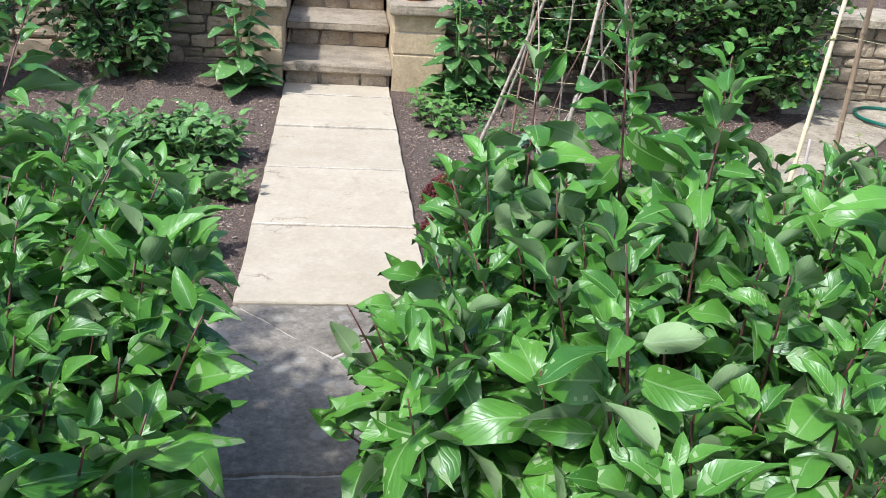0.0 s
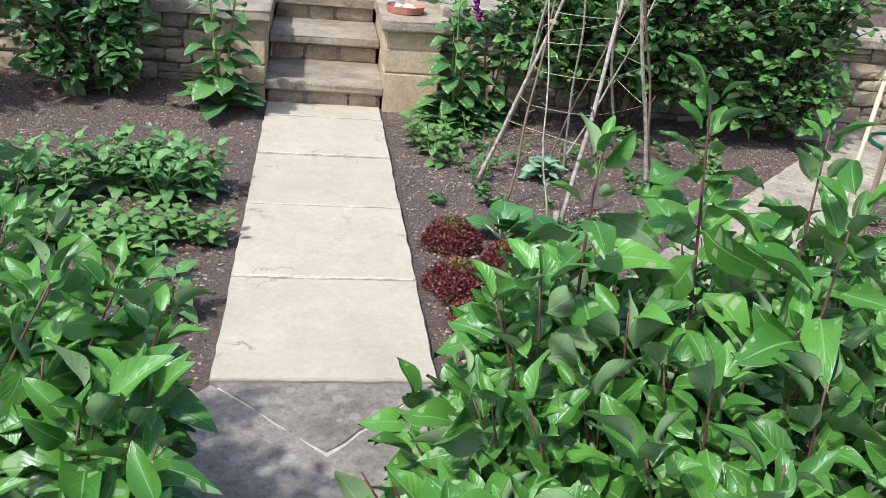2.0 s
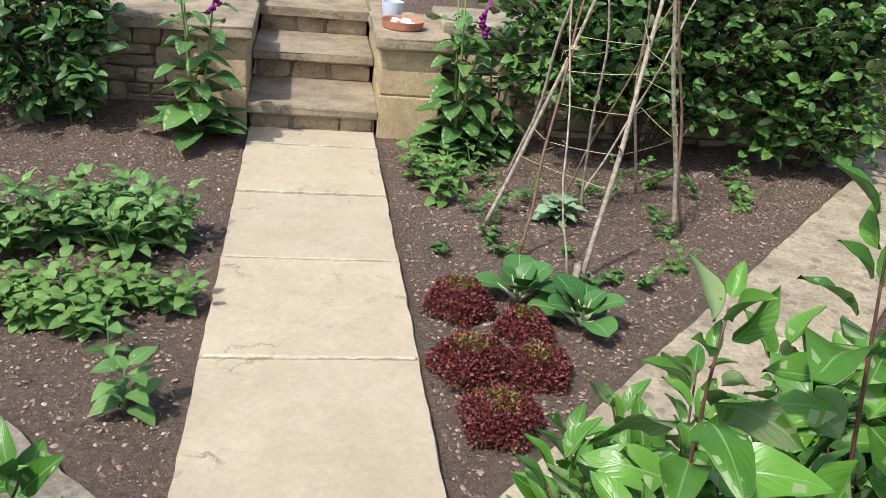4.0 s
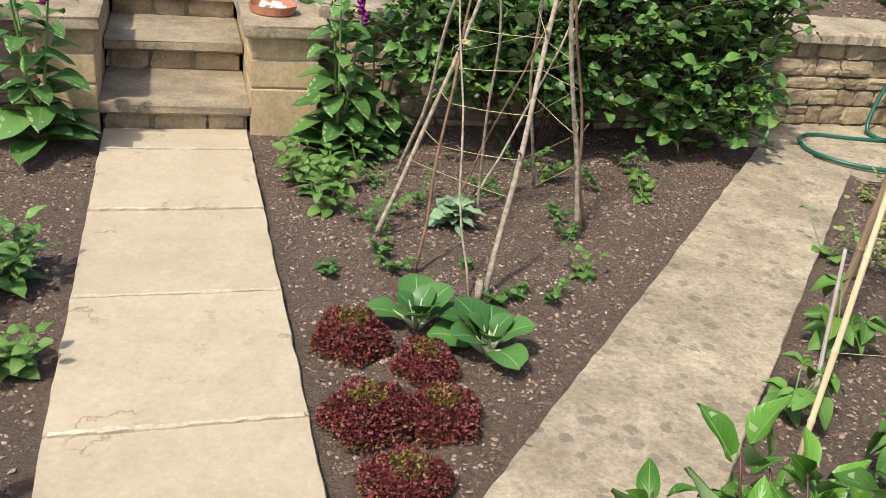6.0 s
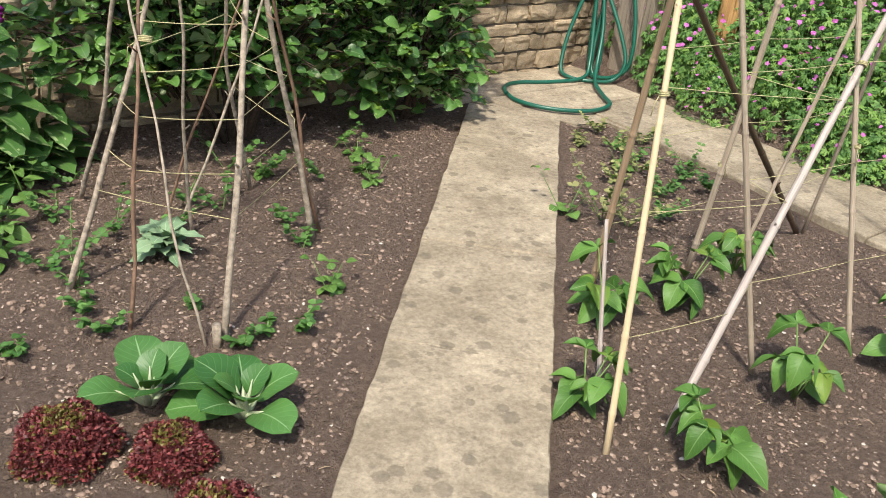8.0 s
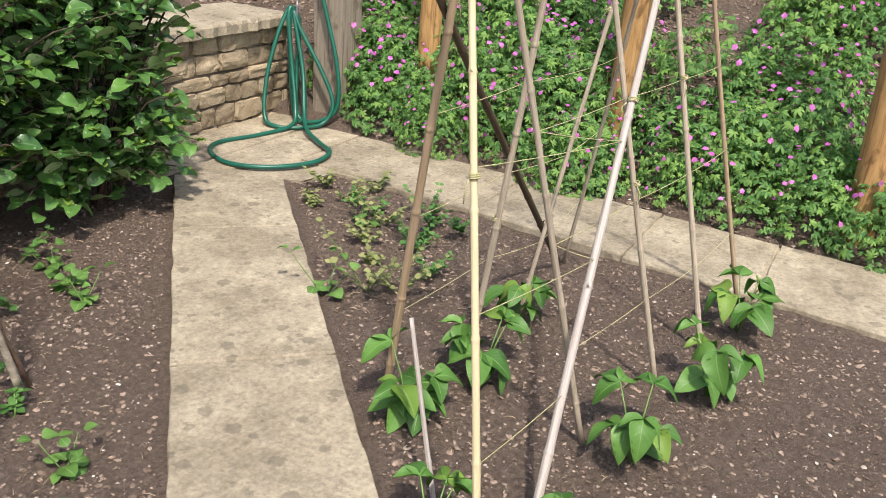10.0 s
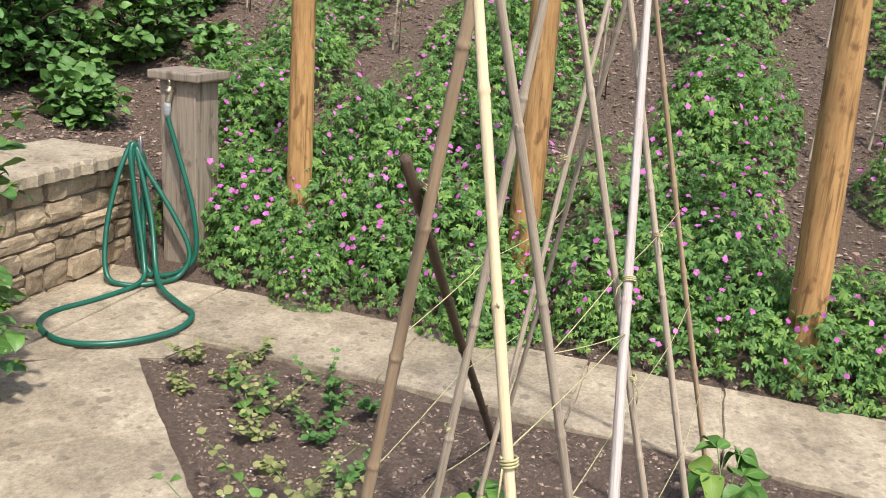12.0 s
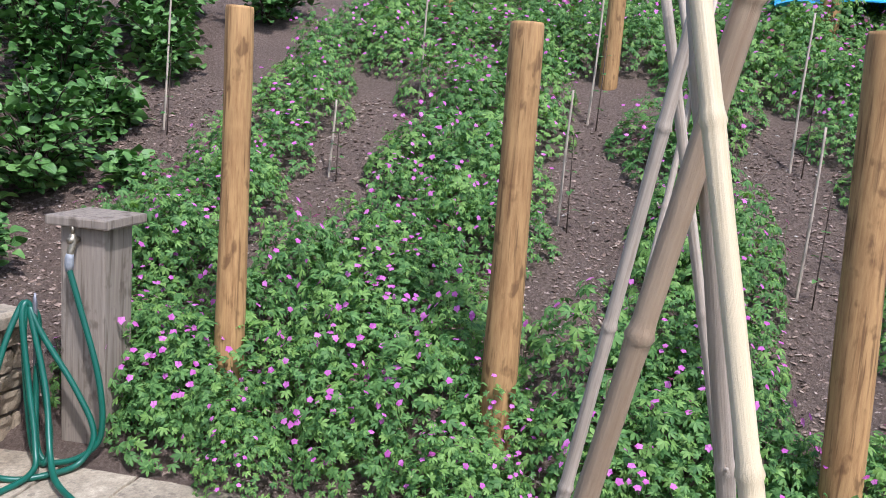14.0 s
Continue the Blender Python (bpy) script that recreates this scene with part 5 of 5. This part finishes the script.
for i, (x, y, h) in enumerate([(1.70, 3.335, 0.10), (2.29, 3.98, 0.11), (2.39, 4.26, 0.10), (2.34, 4.12, 0.07), (2.82, 3.40, 0.17), (3.445, 3.656, 0.12), (1.93, 4.24, 0.09)]):
    leafy_stems("round_leaf_seedling", (x, y), "bright green seedling with rounded leaves in the soil", "seedling", "round-leaved seedlings", 340 + i, 3, h, 0.058, 0.056, [seedling_top, bean_top], 0.7, 2, leaves_per=2, stem_r=0.0022)
for i, (x, y, h) in enumerate([(3.547, 3.70, 0.10), (3.725, 3.50, 0.12), (3.465, 3.42, 0.10), (3.62, 3.29, 0.12), (3.16, 3.20, 0.10), (3.38, 3.37, 0.08), (3.60, 3.44, 0.1)]):
    pea(x, y, 360 + i, h, tall=4)
for i, (x, y, h) in enumerate([(2.92, 3.29, 0.26), (2.98, 3.21, 0.20), (3.50, 3.60, 0.14), (3.70, 4.05, 0.10), (3.6, 3.85, 0.08), (3.3, 3.55, 0.08), (3.80, 3.85, 0.08), (3.15, 3.42, 0.05), (3.45, 3.95, 0.06)]):
    pea(x, y, 380 + i, h, [wilt_leaf, herb_top], "wilting_pea", "yellowing wilted pea plant beside the cane", "plant", tall=5)


# ---- flower bank ----
def geranium(seed, rad, height, flowers, pale):
    r = random.Random(seed)
    ob = thing("geranium", (0, 0, 0), "spreading hardy geranium with small pink flowers", "plant", "geraniums on the bank")
    lv = Batch()
    lobe = leaf_shape(0.043, 0.0155, 3, 0.25, 0.35, 0.60, 0.05, both=False)
    for k in range(int(390 * (rad / 0.3) ** 2)):
        a, q = r.uniform(0, 2 * math.pi), math.sqrt(r.random())
        z = height * (1 - q ** 2.5) * r.uniform(0.5, 1.18) + 0.02
        p = Vector((math.cos(a) * q * rad, math.sin(a) * q * rad, z))
        face = Vector((math.cos(a) * q * 0.7 + r.uniform(-0.5, 0.5), math.sin(a) * q * 0.7 + r.uniform(-0.5, 0.5), 1))
        aa = r.uniform(0, 6.28)
        size = r.uniform(0.5, 1.15)
        young = 1 if r.random() < pale else 0
        for m, long in zip((-2, -1, 0, 1, 2), (0.72, 0.92, 1.0, 0.92, 0.72)):
            w = Vector((math.cos(aa + 0.78 * m), math.sin(aa + 0.78 * m), 0.0))
            lv.add(lobe, aim(p, w - face.normalized() * w.dot(face.normalized()), face, size * long), young)
    part("foliage", lv.mesh("foliage", [geranium_leaf, geranium_pale]), ob)
    stems = Batch()
    petal = leaf_shape(0.0158, 0.0150, 2, 0.1, 0.1, 0.6, both=False)
    spots = []
    for k in range(flowers):
        a, q = r.uniform(0, 2 * math.pi), math.sqrt(r.random()) * 1.02
        z = height * (1 - q ** 2.5) * 1.05 + 0.07 + r.uniform(0, 0.06)
        p = Vector((math.cos(a) * q * rad, math.sin(a) * q * rad, z))
        stems.tube([p - Vector((0, 0, 0.12)), p], [0.0013, 0.0009], 4)
        fb = Batch()
        face = Vector((math.cos(a) * 0.5 - 0.4, math.sin(a) * 0.5 - 0.1, 0.8))
        for m in range(5):
            w = Vector((math.cos(m * 1.2566 + k), math.sin(m * 1.2566 + k), 0))
            fb.add(petal, aim(p, w - face.normalized() * w.dot(face.normalized()), face, r.uniform(0.85, 1.2)))
        part("flower", fb.mesh("flower", [petal_pink]), ob, "pink five-petalled flower")
    if flowers:
        part("flower_stalk", stems.mesh("flower_stalk", [green_stem]), ob)["kind"] = "stuff"
    return ob


kinds = [geranium(500 + k, 0.30, 0.27 + 0.035 * (k % 3), n, p) for k, (n, p) in enumerate([(16, 0.2), (21, 0.4), (12, 0.25), (17, 0.7), (22, 0.15), (14, 0.45)])]


def bare(x, y):
    """Strips of bare mulch between the planted rows."""
    if 5.15 < x < 7.9 and abs(y - 2.90) < 0.35:
        return True
    if 5.0 < x < 7.6 and abs(y - 1.76) < 0.33:
        return True
    if 4.95 < x < 8.0 and abs(y - 4.49 + 0.12 * (x - 5)) < 0.23:
        return True
    if x < 4.80 and y > 4.28:
        return True
    return y > min(5.12, 4.86 + 0.22 * (x - 4.75))


r = random.Random(12)
spots = []
x = 4.56
while x < 9.6:
    y = 0.0 + r.uniform(0, 0.2)
    while y < 8.5:
        px, py = x + r.uniform(-0.09, 0.09), y + r.uniform(-0.09, 0.09)
        if not bare(px, py):
            spots.append((px, py))
        y += 0.29 if x < 6.5 else 0.36
    x += 0.27 if x < 6.5 else 0.36
spots[:0] = [(4.70, 4.33), (4.80, 4.30), (4.88, 4.44), (4.98, 4.72), (4.85, 4.55), (4.50, 3.1)]
first = True
used = set()
for i, (x, y) in enumerate(spots):
    k = i % 6
    s = r.uniform(0.75, 1.1) * (0.8 if x < 4.66 else 1.0)
    m = Matrix.Translation((x, y, ground_z(x, y) - 0.02)) @ Matrix.Rotation(-radians(18), 4, "Y") @ Matrix.Rotation(r.uniform(0, 6.28), 4, "Z")
    if k not in used:
        used.add(k)
        ob = kinds[k]
        ob.matrix_basis = m @ Matrix.Diagonal((s, s, s, 1))
    else:
        ob = copy_thing(kinds[k], m)
        ob.scale = (s, s, s * r.uniform(0.85, 1.45))

# stakes with saplings on the bank
for i, (x, y, h) in enumerate([(6.21, 3.00, 0.72), (7.41, 4.10, 0.75), (6.78, 5.64, 0.95), (6.45, 4.37, 0.45), (5.81, 1.83, 0.80), (7.23, 2.94, 0.9), (6.9, 1.75, 0.9), (5.95, 1.55, 0.7)]):
    z = ground_z(x, y)
    cane((x, y, z), (x + 0.03, y - 0.02, z + 0.8), z + h, 0.007, cane_grey, "thin cane stake on the bank", 0.25, "plant_stake", "stakes on the bank")
    leafy_stems("sapling", (x - 0.05, y - 0.06), "thin young sapling tied beside a stake", "plant", "saplings on the bank", 700 + i, 1, h * 0.75, 0.05, 0.035, [herb_top, apple_under], 0.2, 5, bark, 0.004)

# shrubs on the upper terrace
for i, (x, y, sx, h) in enumerate([(6.05, 5.98, 0.46, 0.72), (5.15, 6.25, 0.5, 0.8), (5.55, 6.75, 0.65, 1.25), (4.9, 7.2, 0.7, 1.3), (6.5, 7.1, 0.6, 1.2), (5.05, 5.66, 0.26, 0.30), (7.3, 6.9, 0.6, 1.2), (4.0, 6.3, 0.5, 0.7), (3.2, 6.6, 0.6, 0.9), (6.2, 8.3, 0.9, 1.7), (7.9, 7.9, 0.9, 1.6), (7.45, 6.0, 0.36, 0.5), (4.4, 8.2, 0.9, 1.6), (8.3, 6.6, 0.6, 0.9), (5.6, 6.15, 0.3, 0.45), (6.65, 5.95, 0.28, 0.42), (7.0, 6.45, 0.45, 0.85), (7.75, 6.25, 0.5, 0.9), (6.15, 5.5, 0.15, 0.22), (8.5, 5.65, 0.5, 0.75)]):
    shrub("terrace_shrub", (x, y, ground_z(x, y) - 0.02), (sx, sx, h), int(90 * (sx / 0.45) ** 1.3), 0.085, 0.062, [herb_top, herb_top] if i % 3 == 1 else [potato_top, potato_top], "loose green shrub growing in mulch above the wall", "bush", 800 + i, 0.05, 0.032, "shrubs above the wall")
for i, (x, y, sx, h) in enumerate([(9.9, -0.4, 0.9, 1.0), (10.1, 2.5, 0.8, 0.8), (10.3, 4.2, 0.9, 0.9), (10.2, 6.4, 1.0, 1.2), (7.9, 0.2, 0.6, 0.7), (6.6, 0.4, 0.45, 0.6)]):
    shrub("bank_shrub", (x, y, ground_z(x, y) - 0.02), (sx, sx, h), int(60 * (sx / 0.8) ** 1.3), 0.075, 0.042, [geranium_leaf, herb_top], "rounded green shrub at the top of the bank", "bush", 840 + i, 0.03, 0.045, "shrubs on the bank")

# small things
cup = bmesh.new()
rim = []
for rr, z in ((0.0, 0.0), (0.045, 0.0), (0.055, 0.05), (0.060, 0.095), (0.055, 0.095), (0.048, 0.05), (0.04, 0.01), (0.0, 0.01))[1:-1]:
    rim.append([cup.verts.new((rr * math.cos(2 * math.pi * k / 24), rr * math.sin(2 * math.pi * k / 24), z)) for k in range(24)])
for a, c in zip(rim, rim[1:]):
    for k in range(24):
        cup.faces.new((a[k], a[(k + 1) % 24], c[(k + 1) % 24], c[k]))
cup.faces.new(rim[0])
cup.faces.new(rim[-1])
bmesh.ops.recalc_face_normals(cup, faces=cup.faces[:])
cup_ob = thing("small_pot", (0.72, 5.20, 0.515), "small pale blue glazed pot on the pier cap", "pot")
part("bowl", cup, cup_ob, "", [plain("pale_blue_glaze", (0.55, 0.62, 0.72), 0.3, 0.1, 20)])
ob = thing("terracotta_saucer", (0.755, 4.98, 0.515), "terracotta plant saucer on the pier cap holding shells", "saucer")
bm = bmesh.new()
prof = [(0.0, 0.006), (0.085, 0.006), (0.095, 0.012), (0.105, 0.042), (0.112, 0.044), (0.103, 0.006), (0.095, 0.0), (0.0, 0.0)]
ringed = []
for rr, z in prof[1:-1]:
    ringed.append([bm.verts.new((rr * math.cos(2 * math.pi * k / 28), rr * math.sin(2 * math.pi * k / 28), z)) for k in range(28)])
for a, c in zip(ringed, ringed[1:]):
    for k in range(28):
        bm.faces.new((a[k], a[(k + 1) % 28], c[(k + 1) % 28], c[k]))
bm.faces.new(ringed[0])
bm.faces.new(ringed[-1][::-1])
bmesh.ops.recalc_face_normals(bm, faces=bm.faces[:])
part("dish", bm, ob, "", [terracotta])
for i, (dx, dy) in enumerate([(0.02, 0.01), (-0.03, 0.02), (0.035, -0.03)]):
    s = stone_shape(i + 90, 0.25)
    s.materials.append(shell_white)
    sob = tagged(new("shell", s), "pale shell lying in the saucer", "shell", "shells")
    sob.matrix_basis = pose(0.755 + dx, 4.98 + dy, 0.540, 20, 10, 40 * i) @ Matrix.Diagonal((0.05, 0.04, 0.035, 1))
bm = bmesh.new()
bmesh.ops.create_grid(bm, x_segments=14, y_segments=10, size=0.5)
for v in bm.verts:
    v.co.z = 0.22 * math.exp(-4 * (v.co.x ** 2 + v.co.y ** 2)) + 0.06 * noise.noise(v.co * 6)
ob = thing("blue_tarpaulin", (9.05, 1.05, ground_z(9.05, 1.05) + 0.16), "crumpled bright blue tarpaulin at the top of the bank", "tarpaulin")
t_ob = part("sheet", bm, ob, "", [blue_sheet])
t_ob.modifiers.new("thick", "SOLIDIFY").thickness = 0.01
t_ob.matrix_basis = Matrix.Diagonal((0.8, 1.3, 0.9, 1))

# ---- soil crumbs and pebbles ----
def pebble_shape(seed):
    r = random.Random(seed)
    v = np.array([(1, 0, 0), (0, 1, 0), (-1, 0, 0), (0, -1, 0), (0.1, 0.1, 0.8), (0, 0, -0.8), (0.7, 0.7, 0.35), (-0.7, 0.7, 0.3), (-0.7, -0.7, 0.35), (0.7, -0.7, 0.3)], float)
    v *= np.array([[r.uniform(0.7, 1.2) for _ in range(3)] for _ in range(10)])
    f = [(0, 6, 4), (6, 1, 4), (1, 7, 4), (7, 2, 4), (2, 8, 4), (8, 3, 4), (3, 9, 4), (9, 0, 4), (6, 0, 5), (1, 6, 5), (7, 1, 5), (2, 7, 5), (8, 2, 5), (3, 8, 5), (9, 3, 5), (0, 9, 5)]
    f = np.array([(*q, q[2]) for q in f])
    return v, f, np.zeros((len(f), 4, 2)), np.zeros(len(f), int)


def on_path(x, y):
    if -0.03 < x < 0.66 and 1.9 < y < 6.4:
        return True
    if -0.36 < x < 0.99 and y < 1.62:
        return True
    if edge_in(y) - 0.03 < x < edge_out(y) + 0.03 and y < 4.96:
        return True
    for px in (x, 0.63 - x):
        d = Vector((px - 0.63, y - 1.935))
        if -0.3 < d.dot(U) < 4.0 and -0.03 < d.dot(N) < DW + 0.03:
            return True
    return 3.1 < x < 4.6 and 4.34 < y < 5.0 and x + y > 7.9


def scatter(name, label, count, area, lo, hi, mat, seed, density=None):
    r = random.Random(seed)
    shapes = [pebble_shape(seed * 10 + k) for k in range(6)]
    b = Batch()
    n = 0
    while n < count:
        x, y = r.uniform(area[0], area[1]), r.uniform(area[2], area[3])
        if on_path(x, y) or (4.93 < y < 5.42 and x < 4.62):
            continue
        s = lo * (hi / lo) ** (r.random() ** 2.2)
        b.add(shapes[n % 6], pose(x, y, ground_z(x, y) + s * 0.12, r.uniform(-20, 20), r.uniform(-20, 20), r.uniform(0, 360)) @ Matrix.Diagonal((s, s * r.uniform(0.6, 1), s * r.uniform(0.4, 0.75), 1)))
        n += 1
    ob = new(name, b.mesh(name, [mat], smooth=False))
    return tagged(ob, label, "stones", kind="stuff")


scatter("soil_crumbs", "small clods of dark crumbly garden soil", 36000, (-1.6, 4.4, 1.5, 4.95), 0.0022, 0.0115, clod_mat, 2)
scatter("pebbles", "small pinkish pebbles scattered over the soil", 11500, (-1.6, 4.4, 1.5, 4.95), 0.0022, 0.0088, pebble_mat, 3)
scatter("bank_mulch", "chipped stones and mulch on the bank", 22000, (4.4, 7.4, 0.8, 6.4), 0.005, 0.020, clod_mat, 4)
scatter("bank_stones", "pinkish stone chips on the bank", 9000, (4.4, 7.4, 0.8, 6.4), 0.005, 0.016, pebble_mat, 5)

# dry straw and twig bits on the soil
straw = Batch()
r = random.Random(15)
n = 0
while n < 700:
    x, y = r.uniform(-1.5, 4.3), r.uniform(2.0, 4.9)
    if on_path(x, y):
        continue
    a, l = r.uniform(0, 6.28), r.uniform(0.008, 0.035)
    z = ground_z(x, y) + 0.006
    straw.tube([(x, y, z), (x + math.cos(a) * l * 0.5, y + math.sin(a) * l * 0.5, z + 0.004), (x + math.cos(a) * l, y + math.sin(a) * l, z)], 0.0012, 4)
    n += 1
tagged(new("straw_bits", straw.mesh("straw_bits", [plain("dry_straw", (0.38, 0.29, 0.19), 0.9, 0.4, 80)])), "dry straw and twig bits on the soil", "straw", kind="stuff")
